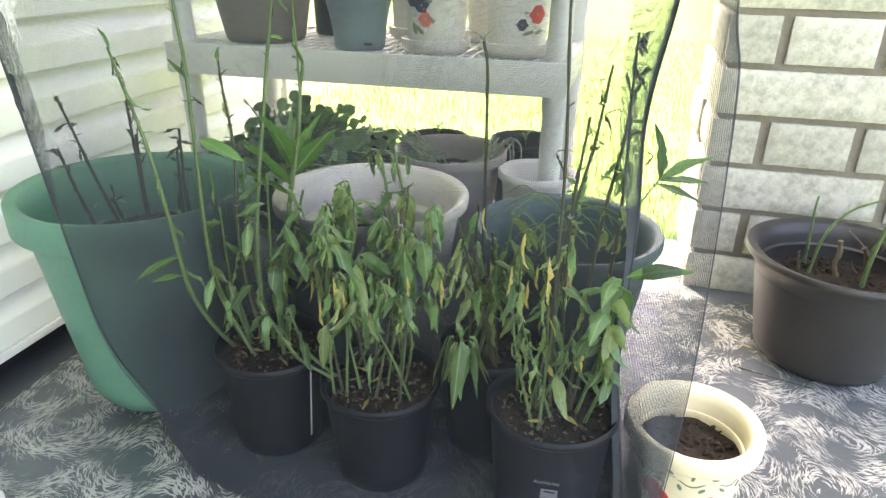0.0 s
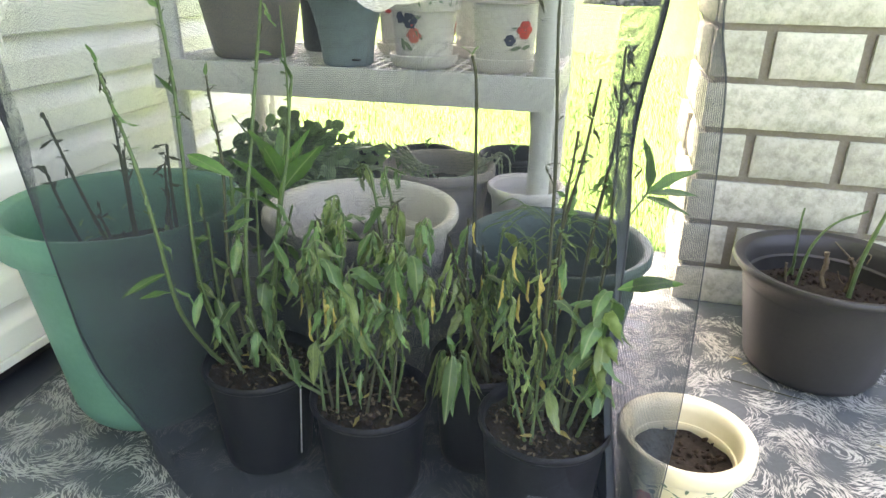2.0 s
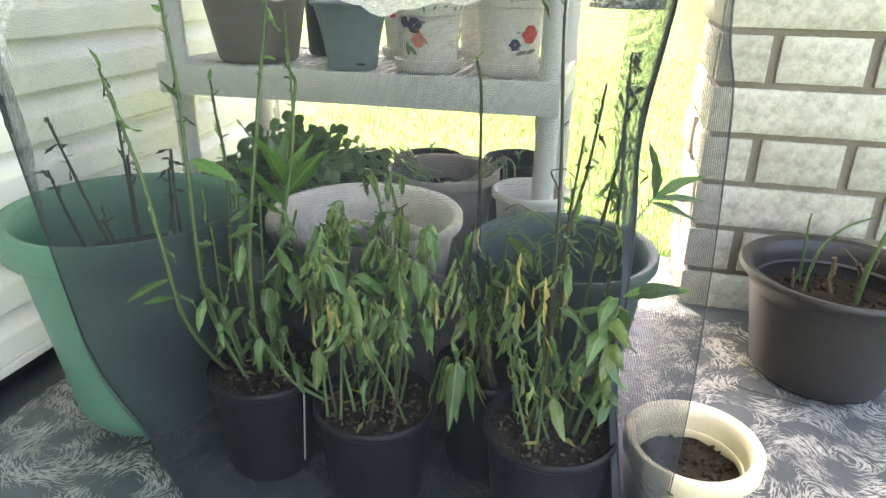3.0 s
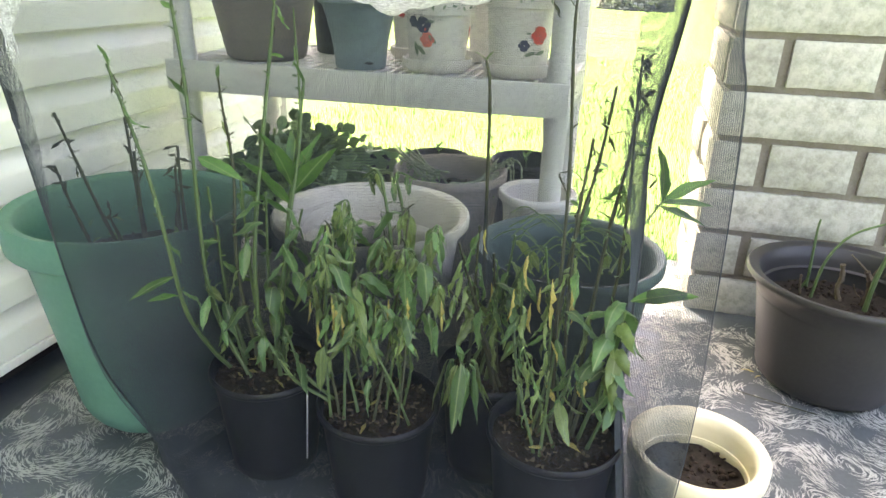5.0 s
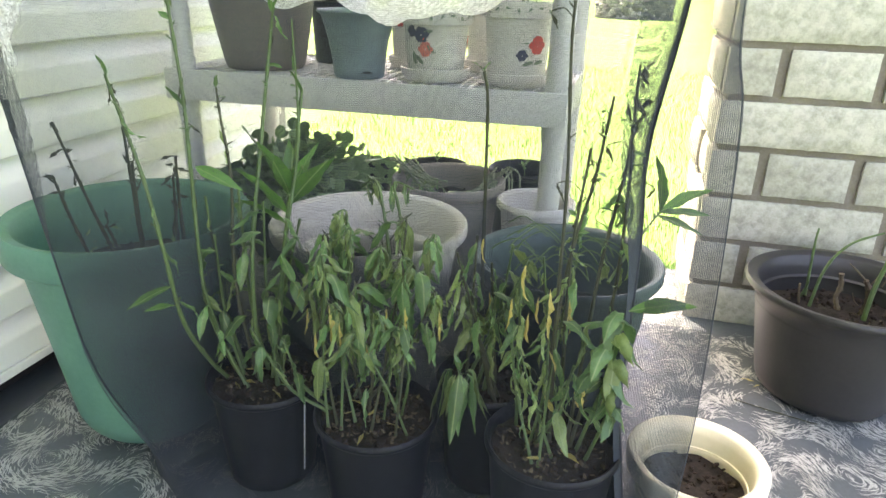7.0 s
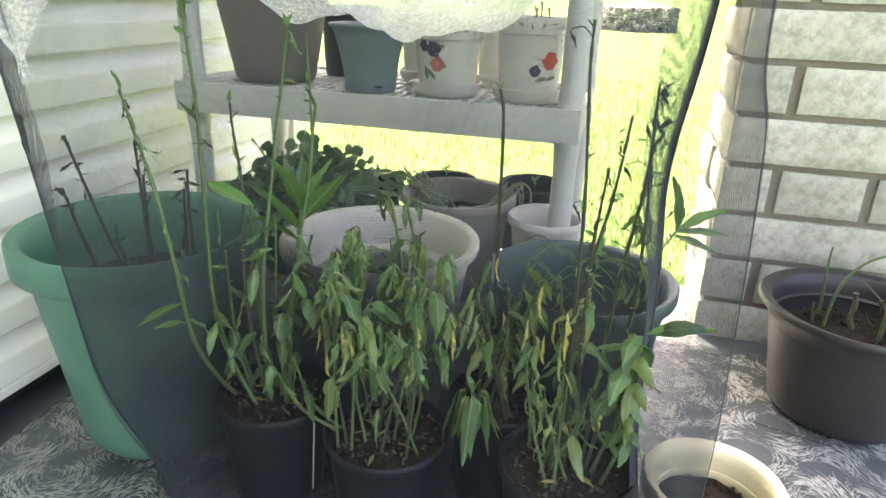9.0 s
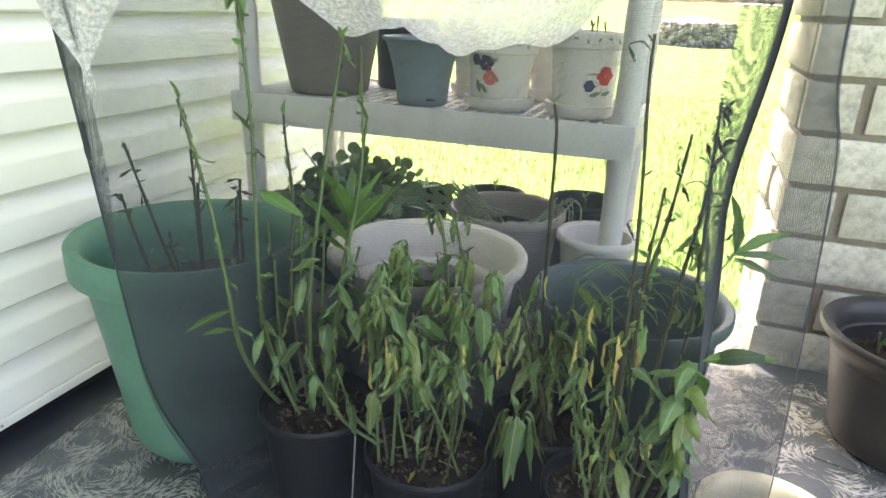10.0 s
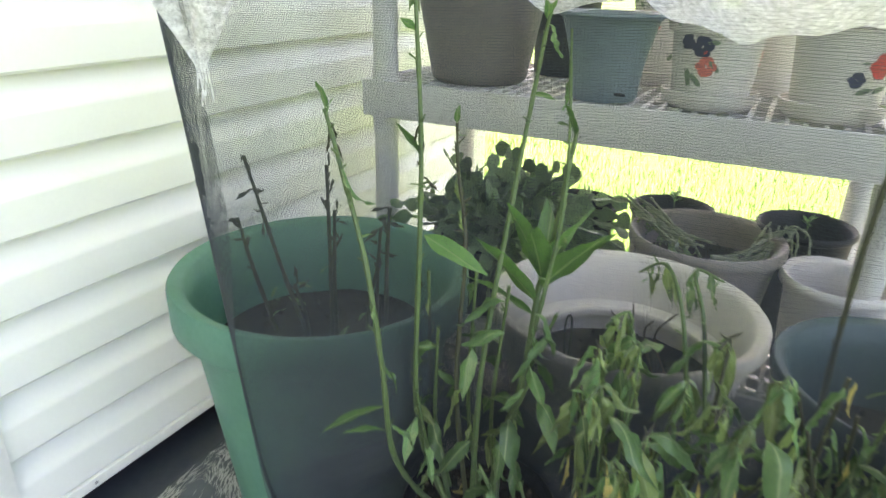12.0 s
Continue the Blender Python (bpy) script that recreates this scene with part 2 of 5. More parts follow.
def tube(bm, pts, radii, n=6, cap=True):
    """A tapered tube along points."""
    pts = [Vector(p) for p in pts]
    rings = []
    side = None
    for i, p in enumerate(pts):
        d = (pts[min(i + 1, len(pts) - 1)] - pts[max(i - 1, 0)]).normalized()
        if side is None:
            side = d.cross(Vector((0.3, 1, 0.2))).normalized()
        side = (side - d * side.dot(d)).normalized()
        up = d.cross(side)
        r = radii[i] if isinstance(radii, (list, tuple)) else radii
        rings.append([bm.verts.new(p + (side * math.cos(2 * math.pi * k / n) + up * math.sin(2 * math.pi * k / n)) * r) for k in range(n)])
    for a, b in zip(rings, rings[1:]):
        for k in range(n):
            bm.faces.new((a[k], a[(k + 1) % n], b[(k + 1) % n], b[k]))
    if cap:
        bm.faces.new(rings[0][::-1])
        bm.faces.new(rings[-1])


def curve_points(ctrl, steps=6):
    """Catmull-Rom through control points."""
    c = [Vector(p) for p in ctrl]
    c = [c[0] * 2 - c[1]] + c + [c[-1] * 2 - c[-2]]
    out = []
    for i in range(1, len(c) - 2):
        a, b, d, e = c[i - 1], c[i], c[i + 1], c[i + 2]
        for s in range(steps):
            t = s / steps
            out.append(0.5 * ((2 * b) + (d - a) * t + (2 * a - 5 * b + 4 * d - e) * t * t + (3 * b - a - 3 * d + e) * t ** 3))
    out.append(c[-2])
    return out


# ---- the porch: ground, floor, walls; added wall and ceiling for shade ----
SID_X, SID_END, SID_CORNER = -0.57, 0.75, -0.72
WALL_Y, WALL_X = 0.372, 0.790
GROUND_Z = -0.18


def floor_side(y):
    """Where the printed covering ends beside the house wall."""
    return -0.545 - 0.055 * (y + 0.1)


def lawn_rise(y):
    """The lawn climbs gently towards the road."""
    return 0.036 * min(max(0.0, y - 30.0), 75.0)


bm = bmesh.new()
bmesh.ops.create_grid(bm, x_segments=60, y_segments=60, size=1.0)
for v in bm.verts:
    x, y = v.co.x, v.co.y
    px, py = math.copysign(abs(x) ** 3, x) * 600, math.copysign(abs(y) ** 3, y) * 600
    near = max(0.0, 1 - math.hypot(px, py) / 40)
    v.co = (px, py, GROUND_Z + 0.03 * near * noise.noise((px * 0.4, py * 0.4, 0)) + lawn_rise(py))
tagged(part("ground", bm, LAWN), "sunlit mown lawn in front of the porch", "lawn", kind="structure")

bm = bmesh.new()
box(bm, -0.53, 2.4, -3.2, 0.66, -0.02, 0.0)
for v in bm.verts:
    if v.co.x < 0:
        v.co.x = floor_side(v.co.y)
floor_ob = tagged(part("floor", bm, RUG, smooth=False), "dark grey porch floor printed with pale feathered strokes", "floor", kind="structure")


def feather_print(x0, x1, y0, y1, seed):
    """The floor's print: short brush strokes that sweep round dark ovals, bolder in plumes and tufts."""
    rnd = np.random.RandomState(seed)
    turn = rnd.uniform(0, 6.283, 9)
    wave = 2 * math.pi / rnd.uniform(0.13, 0.30, 9)
    kx, ky, ph = wave * np.cos(turn), wave * np.sin(turn) * 0.8, rnd.uniform(0, 6.283, 9)
    tt, tw = rnd.uniform(0, 6.283, 7), 2 * math.pi / rnd.uniform(0.05, 0.13, 7)
    mx, my, mp = tw * np.cos(tt), tw * np.sin(tt), rnd.uniform(0, 6.283, 7)

    def field(x, y):
        arg = np.multiply.outer(x, kx) + np.multiply.outer(y, ky) + ph
        return np.sin(arg).sum(-1), (np.cos(arg) * kx).sum(-1), (np.cos(arg) * ky).sum(-1)

    def tuft(x, y):
        return np.sin(np.multiply.outer(x, mx) + np.multiply.outer(y, my) + mp).sum(-1) / 1.9

    n = int((x1 - x0) * (y1 - y0) * 30000)
    x, y = x0 + (x1 - x0) * rnd.rand(n), y0 + (y1 - y0) * rnd.rand(n)
    f, m = field(x, y)[0], tuft(x, y)
    keep = (np.abs(f) < 3.3 + 0.6 * rnd.rand(n)) & (m > -1.0 + 0.6 * rnd.rand(n)) | (rnd.rand(n) < 0.05)
    # strokes thin out along the foot of the brick wall
    keep &= (rnd.rand(n) > np.clip((y - 0.20) / 0.11, 0, 1)) | (x < 0.80)
    x, y, m = x[keep], y[keep], m[keep]
    n = len(x)
    step = rnd.uniform(0.0018, 0.0038, n)
    side = np.clip(1.0 + 0.75 * m, 0.6, 2.1)
    px, py = [x], [y]
    lean = rnd.normal(0, 0.28, n)
    for _ in range(6):
        _, gx, gy = field(px[-1], py[-1])
        ang = np.arctan2(gx, -gy) + lean
        px.append(px[-1] + np.cos(ang) * step)
        py.append(py[-1] + np.sin(ang) * step)
    lines = np.stack([np.stack(px, 1), np.stack(py, 1)], 2)
    widths = (rnd.uniform(0.00035, 0.00080, n) * side)[:, None] * np.array([0.3, 0.85, 1.0, 1.0, 0.9, 0.65, 0.2])
    p, w = np.array(lines), np.array(widths)
    inside = (p[..., 0].min(1) > floor_side(p[:, 0, 1]) + 0.002) & (p[..., 1].max(1) < 0.658)
    p, w = p[inside], w[inside]
    d = np.gradient(p, axis=1)
    d /= np.linalg.norm(d, axis=2, keepdims=True) + 1e-9
    nrm = np.stack([-d[..., 1], d[..., 0]], 2) * w[..., None]
    z = np.broadcast_to(rnd.uniform(0.0004, 0.0010, len(p))[:, None, None], (*w.shape, 1))
    verts = np.stack([np.concatenate([p - nrm, z], 2), np.concatenate([p + nrm, z], 2)], 2).reshape(-1, 3)
    idx = np.arange(len(verts)).reshape(len(p), 7, 2)
    quads = np.stack([idx[:, :-1, 0], idx[:, 1:, 0], idx[:, 1:, 1], idx[:, :-1, 1]], 2).reshape(-1, 4)
    me = bpy.data.meshes.new("print")
    me.vertices.add(len(verts))
    me.vertices.foreach_set("co", verts.ravel())
    me.loops.add(quads.size)
    me.loops.foreach_set("vertex_index", quads.ravel().astype(np.int32))
    me.polygons.add(len(quads))
    me.polygons.foreach_set("loop_start", np.arange(0, quads.size, 4, dtype=np.int32))
    me.update(calc_edges=True)
    me.materials.append(INK)
    return me


ob = new("floor_print", feather_print(-0.60, 1.75, -1.35, 0.66, 21))
ob.parent = floor_ob
tagged(ob, "pale feathered strokes printed on the floor", kind="stuff")
bm = bmesh.new()
box(bm, -0.66, 2.4, -3.2, 0.74, -0.17, -0.021)
box(bm, -0.66, -0.36, -3.2, 0.66, -0.0205, -0.004)
tagged(part("floor_edge", bm, STRIP, smooth=False), "dark painted slab showing beside the printed covering", "slab", kind="structure")

# the house wall: black core for the gap's shade, lap siding panels, corner trim, door
house = thing("wall_west", "white vinyl lap siding wall, gap below coloured black for shade", "wall", kind="structure")
bm = bmesh.new()
box(bm, SID_X - 0.20, SID_X - 0.055, -3.2, SID_END, -0.17, 2.5)
part("wall_core", bm, BLACK, house, smooth=False)


def siding_panel(z0, h, y0, y1):
    """One course of lap siding: a sloped upper face, a rounded lower one and a lip underneath."""
    prof = [(-0.050, z0 + h + 0.012), (-0.0215, z0 + h + 0.012), (-0.0205, z0 + h), (-0.0215, z0 + h * 0.92), (-0.0190, z0 + h * 0.82), (-0.0125, z0 + h * 0.70), (-0.0045, z0 + h * 0.60), (-0.0008, z0 + h * 0.55), (0, z0 + h * 0.50),
            (0, z0 + 0.004), (-0.003, z0), (-0.015, z0), (-0.0165, z0 + 0.004)]
    b = bmesh.new()
    rows = [[b.verts.new((SID_X + x, y, z)) for x, z in prof] for y in np.linspace(y0, y1, 12)]
    for r0, r1 in zip(rows, rows[1:]):
        for i in range(len(prof) - 1):
            b.faces.new((r0[i], r0[i + 1], r1[i + 1], r1[i]))
    return b


for k in range(23):
    part("siding_panel", siding_panel(0.0700 + 0.1025 * k, 0.1025, SID_CORNER + 0.0125, SID_END - 0.02), VINYL, house, angle=0.5)
bm = bmesh.new()
box(bm, SID_X - 0.054, SID_X + 0.004, SID_CORNER + 0.0125, SID_END - 0.02, 0.050, 0.0690, 0.003)
part("starter_strip", bm, TRIM, house)
bm = bmesh.new()
for y in (-0.60, -0.25, 0.1, 0.45):
    bmesh.ops.create_uvsphere(bm, u_segments=8, v_segments=6, radius=0.003, matrix=Matrix.Translation((SID_X + 0.004, y, 0.060)))
part("nail_head", bm, STEEL, house)
bm = bmesh.new()
box(bm, SID_X - 0.054, SID_X + 0.012, SID_CORNER - 0.022, SID_CORNER + 0.012, 0.05, 2.5, 0.005)
part("corner_trim", bm, TRIM, house)
bm = bmesh.new()
box(bm, SID_X - 0.054, SID_X + 0.016, SID_END - 0.02, SID_END + 0.07, 0.0, 2.5, 0.006)
part("corner_trim", bm, TRIM, house)

door = thing("door_1", "white door in a white frame with dull hinges", "door", kind="structure")
bm = bmesh.new()
box(bm, SID_X - 0.054, SID_X - 0.004, -1.80, -1.72, 0.055, 2.15, 0.004)
box(bm, SID_X - 0.054, SID_X - 0.004, -1.72, SID_CORNER - 0.034, 2.06, 2.15, 0.004)
part("door_frame", bm, TRIM, door)
bm = bmesh.new()
box(bm, SID_X - 0.052, SID_X - 0.022, -1.715, SID_CORNER - 0.030, 0.075, 2.055, 0.004)
for z0, z1 in ((0.2, 0.9), (1.05, 1.9)):
    for y0, y1 in ((-1.6, -1.3), (-1.2, -0.98)):
        box(bm, SID_X - 0.026, SID_X - 0.014, y0, y1, z0, z1, 0.006)
part("door_leaf", bm, TRIM, door)
for z in (0.205, 1.10, 1.80):
    bm = bmesh.new()
    lathe(bm, [(0.0, z), (0.0026, z), (0.0026, z + 0.078), (0.0, z + 0.078)], 12, (SID_X - 0.014, SID_CORNER - 0.026))
    for q in (0.0, 0.074):
        box(bm, SID_X - 0.018, SID_X - 0.002, SID_CORNER - 0.036, SID_CORNER - 0.0235, z + q, z + q + 0.004, 0.001)
    part("hinge", bm, STEEL, door, "dull metal hinge")
bm = bmesh.new()
box(bm, SID_X - 0.054, SID_X + 0.006, -1.8, SID_CORNER - 0.024, 0.031, 0.053, 0.004)
part("sill", bm, TRIM, door)

bm = bmesh.new()
box(bm, -0.655, -0.30, -1.75, -0.755, 0.0, 0.03, 0.003)
step = tagged(part("door_step", bm, WOOD), "cream painted board step with dark screw heads by the door", "step")
bm = bmesh.new()
for i in range(9):
    for x in (-0.60, -0.45):
        bmesh.ops.create_cone(bm, cap_ends=True, segments=10, radius1=0.004, radius2=0.004, depth=0.003, matrix=Matrix.Translation((x, -0.79 - i * 0.1, 0.031)))
part("screw_head", bm, BLACK, step)

# unseen plain wall, added to cut the light from behind
bm = bmesh.new()
box(bm, -0.77, 1.3, -3.34, -3.2, -0.17, 2.5)
tagged(part("wall_south", bm, VINYL, smooth=False), "unseen plain white wall added to shade the porch from behind", "wall", kind="structure")

# unseen slab added over the porch; its edges set where sun reaches the floor
bm = bmesh.new()
box(bm, -0.75, 0.55, -3.34, 1.35, 2.5, 2.6)
tagged(part("ceiling", bm, CEIL, smooth=False), "unseen plain white slab added overhead to shade the porch", "ceiling", kind="structure")


# ---- resin shelf unit ----
bm = bmesh.new()
box(bm, -0.004, 0.004, 0.0, 0.414, -0.022, -0.004)
SLAT_ME = finish(bm, RESIN, False)
bm = bmesh.new()
box(bm, 0.0, 0.891, -0.004, 0.004, -0.024, -0.0055)
CROSS_ME = finish(bm, RESIN, False)


def shelf_unit():
    unit = thing("shelf_unit", "white resin shelf unit with slotted shelves and round posts", "shelf", at=(0, 0, 0))
    for px in (-0.424, 0.436):
        for py in (0.035, 0.405):
            bm = bmesh.new()
            lathe(bm, [(0.0, 0.0), (0.03, 0.0), (0.03, 0.05), (0.027, 0.06), (0.0265, 0.18), (0.024, 0.21), (0.024, 0.30), (0.0235, 0.50), (0.0265, 0.535), (0.0265, 0.63), (0.024, 0.66), (0.0235, 1.25), (0.0, 1.25)], 24, (px, py))
            part("post", bm, RESIN, unit)
    for z in (0.16, 0.62, 1.19):
        bm = bmesh.new()
        x0, x1, y0, y1, zb = -0.457, 0.460, 0.0, 0.44, z - 0.068
        box(bm, x0, x1, y0, y0 + 0.012, zb, z, 0.003)
        box(bm, x0, x1, y1 - 0.012, y1, zb, z, 0.003)
        box(bm, x0, x0 + 0.012, y0 + 0.0125, y1 - 0.0125, zb, z, 0.003)
        box(bm, x1 - 0.012, x1, y0 + 0.0125, y1 - 0.0125, zb, z, 0.003)
        part("rim", bm, RESIN, unit)
        n = 34
        for i in range(n):
            x = x0 + 0.02 + (x1 - x0 - 0.04) * i / (n - 1)
            slat = new("slat", SLAT_ME)
            slat.parent, slat.location = unit, (x, y0 + 0.013, z)
        for j in range(9):
            y = y0 + 0.03 + (y1 - y0 - 0.06) * j / 8
            slat = new("cross_slat", CROSS_ME)
            slat.parent, slat.location = unit, (x0 + 0.013, y, z)
        for bx in (x0 + 0.25, x1 - 0.25):
            bm = bmesh.new()
            box(bm, bx - 0.006, bx + 0.006, y0 + 0.013, y1 - 0.013, zb + 0.01, z - 0.026, 0.002)
            part("cross_rib", bm, RESIN, unit)
    return unit


shelf_unit()
DECK, LOW = 0.617, 0.157


# ---- pots ----
def pot(name, label, at, r_top, r_base, h, material, rim=0.02, lip=0.012, wall=0.006, soil=0.8, group="", squash=1.0, turn=0.0,
        rings=(), crumbs=40, seed=1, flare=0.0, foot=None, cove=0.0):
    """A planter: tapering body with a rolled rim, real inside, and soil with crumbs in it."""
    p = thing(name, label, "pot", group, at, turn)
    bm = bmesh.new()
    zr = h - rim
    body_r = lambda z: r_base + (r_top - lip - r_base) * (z / h) ** (1 + flare)
    prof = [(0.0, 0.0), (r_base * 0.93, 0.0), (r_base, 0.006)]
    steps = 10
    for i in range(1, steps):
        z = 0.006 + (zr - 0.006) * i / steps
        prof.append((body_r(z), z))
    if foot:
        # a rounded lower edge over a narrower foot
        fr, fz = foot
        prof = [(0.0, 0.0), (fr - 0.004, 0.0)] + [(fr + (body_r(fz) - fr) * math.sin(a), fz * (1 - math.cos(a)) + 0.0005) for a in np.linspace(0.12, 1.5, 8)] + [p_ for p_ in prof[3:] if p_[1] > fz * 1.05]
    for rz in rings:
        prof += [(body_r(rz) + 0.0001, rz - 0.004), (body_r(rz) + 0.002, rz), (body_r(rz), rz + 0.004)]
    prof = [prof[0], prof[1]] + sorted(prof[2:], key=lambda q: q[1])
    if cove:
        # the wall swings out softly under the rim
        prof = [p_ for p_ in prof if p_[1] < zr - cove] + [(body_r(zr - cove * (1 - q)) + (r_top - 0.002 - body_r(zr)) * q ** 2.2, zr - cove * (1 - q)) for q in (0.0, 0.25, 0.5, 0.7, 0.85)]
    else:
        prof.append((body_r(zr), zr - 0.002))
    prof += [(r_top - 0.002, zr + 0.001), (r_top, zr + 0.004), (r_top, h - 0.004), (r_top - 0.003, h), (r_top - lip * 0.55, h), (r_top - lip - wall * 0.4, h - 0.005)]
    for i in range(0, 7):
        z = (h - 0.01) * (1 - i / 7) + 0.012
        prof.append((max(body_r(z) - wall, 0.01), min(z, h - 0.007)))
    prof.append((0.0, 0.012))
    lathe(bm, prof, 56, squash=squash, wobble=0.004, seed=seed)
    part("body", bm, material, p, angle=0.9)
    if soil:
        rnd = random.Random(seed)
        bm = bmesh.new()
        zs = h * soil
        rs = body_r(zs) - wall + 0.001
        rows = []
        for k in range(0, 9):
            rr = rs * k / 8
            if k == 0:
                rows.append([bm.verts.new((0, 0, zs + 0.004))])
            else:
                rows.append([bm.verts.new((rr * math.cos(2 * math.pi * i / 32), rr * squash * math.sin(2 * math.pi * i / 32),
                                           zs + 0.007 * noise.noise((rr * 30 * math.cos(i * 0.196) + seed, rr * 30 * math.sin(i * 0.196), seed)))) for i in range(32)])
        for a, b in zip(rows, rows[1:]):
            for i in range(32):
                j = (i + 1) % 32
                bm.faces.new((a[0], b[i], b[j]) if len(a) == 1 else (a[i], b[i], b[j], a[j]))
        part("soil", bm, SOIL, p, "dark crumbly potting soil")
        if crumbs:
            bm = bmesh.new()
            for _ in range(crumbs):
                a, rr = rnd.uniform(0, 6.283), rs * 0.95 * math.sqrt(rnd.random())
                s = rnd.uniform(0.0025, 0.007)
                bmesh.ops.create_icosphere(bm, subdivisions=1, radius=s, matrix=Matrix.LocRotScale(
                    (rr * math.cos(a), rr * squash * math.sin(a), zs + s * 0.5), Euler((rnd.uniform(0, 3), rnd.uniform(0, 3), 0)), (1, rnd.uniform(0.4, 1), rnd.uniform(0.35, 0.8))))
            tagged(part("bark_mulch", bm, CRUMB, p, smooth=False), kind="stuff")
    return p


pot("planter_pot", "large mint green plastic planter with a broad rim on the floor", (-0.25, -0.404, 0), 0.204, 0.135, 0.433, GREEN_POT, foot=(0.070, 0.085), rim=0.055, lip=0.016, soil=0.72, seed=3, crumbs=60)
pot("planter_pot", "wide beige plastic planter with little soil", (0.135, -0.238, 0), 0.183, 0.112, 0.404, BEIGE_POT, rim=0.022, lip=0.013, soil=0.69, seed=4)
bm = bmesh.new()
lathe(bm, [(0.128, 0.322), (0.130, 0.326), (0.156, 0.329), (0.156, 0.314), (0.128, 0.312), (0.128, 0.322)], 56)
part("inner_step", bm, BEIGE_POT, bpy.data.objects["planter_pot.001"])
pot("planter_pot", "large slate blue plastic planter on the floor", (0.500, -0.166, 0), 0.176, 0.115, 0.352, BLUE_POT, rim=0.024, lip=0.012, soil=0.62, seed=5)
pot("planter_pot", "dark brown plastic planter with cut stalks beside the brick wall", (1.064, 0.101, 0), 0.197, 0.132, 0.255, BROWN_POT, rim=0.014, lip=0.020, soil=0.67, seed=6, crumbs=260, flare=-0.1, foot=(0.112, 0.036), cove=0.040)
# moulded step inside the brown planter
bm = bmesh.new()
lathe(bm, [(0.157, 0.202), (0.160, 0.205), (0.168, 0.207), (0.168, 0.196), (0.157, 0.198), (0.157, 0.202)], 56)
part("inner_step", bm, BROWN_POT, bpy.data.objects["planter_pot.003"])
pot("planter_pot", "cream flower pot with painted vine and dark soil", (0.737, -0.445, 0), 0.102, 0.072, 0.170, CREAM_POT, rim=0.03, lip=0.012, soil=0.66, seed=7, crumbs=110)
pot("planter_pot", "warm grey plastic planter below the shelf", (0.196, 0.110, LOW), 0.132, 0.092, 0.242, GREY_POT, rim=0.024, lip=0.010, soil=0.76, seed=8)
pot("planter_pot", "off-white pot below the shelf", (0.406, 0.078, LOW), 0.087, 0.062, 0.220, WHITE_POT, rim=0.02, lip=0.008, soil=0.6, seed=9)

NPOTS = "black nursery pots"
npot = dict(rim=0.014, lip=0.006, wall=0.003, group=NPOTS)
pot("nursery_pot", "black plastic nursery pot with tall green milkweed", (0.035, -0.473, 0), 0.0985, 0.074, 0.198, NURSERY, soil=0.9, seed=11, crumbs=120, **npot)
pot("nursery_pot", "black plastic nursery pot with wilted milkweed and straw", (0.244, -0.496, 0), 0.100, 0.076, 0.184, NURSERY, soil=0.9, seed=12, crumbs=140, **npot)
pot("nursery_pot", "black plastic nursery pot behind its neighbours, with thin milkweed", (0.400, -0.380, 0), 0.086, 0.065, 0.206, NURSERY, soil=0.88, seed=13, crumbs=90, **npot)
pot("nursery_pot", "black plastic nursery pot with a white print and milkweed", (0.525, -0.509, 0), 0.100, 0.078, 0.204, NURSERY, soil=0.9, seed=14, crumbs=140, **npot)
pot("nursery_pot", "black nursery pot with a seedling below the shelf", (0.351, 0.240, LOW), 0.085, 0.064, 0.246, NURSERY, soil=0.72, seed=15, **npot)
pot("nursery_pot", "black nursery pot with a pale seedling below the shelf", (0.103, 0.330, LOW), 0.088, 0.07, 0.208, NURSERY, soil=0.76, seed=16, **npot)
pot("nursery_pot", "black nursery pot beside the leafy cactus", (-0.075, 0.25, LOW), 0.082, 0.065, 0.215, NURSERY, soil=0.74, seed=17, **npot)
pot("nursery_pot", "black nursery pot under the leafy cactus", (-0.225, 0.115, LOW), 0.115, 0.09, 0.165, NURSERY, soil=0.93, seed=18, **npot)

# on the shelf
pot("shelf_pot", "large taupe planter standing on the shelf", (-0.278, 0.150, DECK), 0.147, 0.092, 0.245, TAUPE_POT, rim=0.02, lip=0.01, soil=0.8, seed=21)
pot("shelf_pot", "dusty blue tapered pot with a flared rim on the shelf", (-0.01, 0.085, DECK), 0.090, 0.056, 0.142, SOFTBLUE_POT, rim=0.008, lip=0.006, soil=0.8, seed=22, flare=0.75)
pot("shelf_pot", "black pot at the back of the shelf", (-0.165, 0.33, DECK), 0.08, 0.062, 0.17, NURSERY, soil=0.8, seed=23)


bm = bmesh.new()
box(bm, 0.030, 0.048, -0.0535, -0.046, 0.014, 0.018, 0.001)
part("drain_slot", bm, BLACK, bpy.data.objects["shelf_pot.001"])


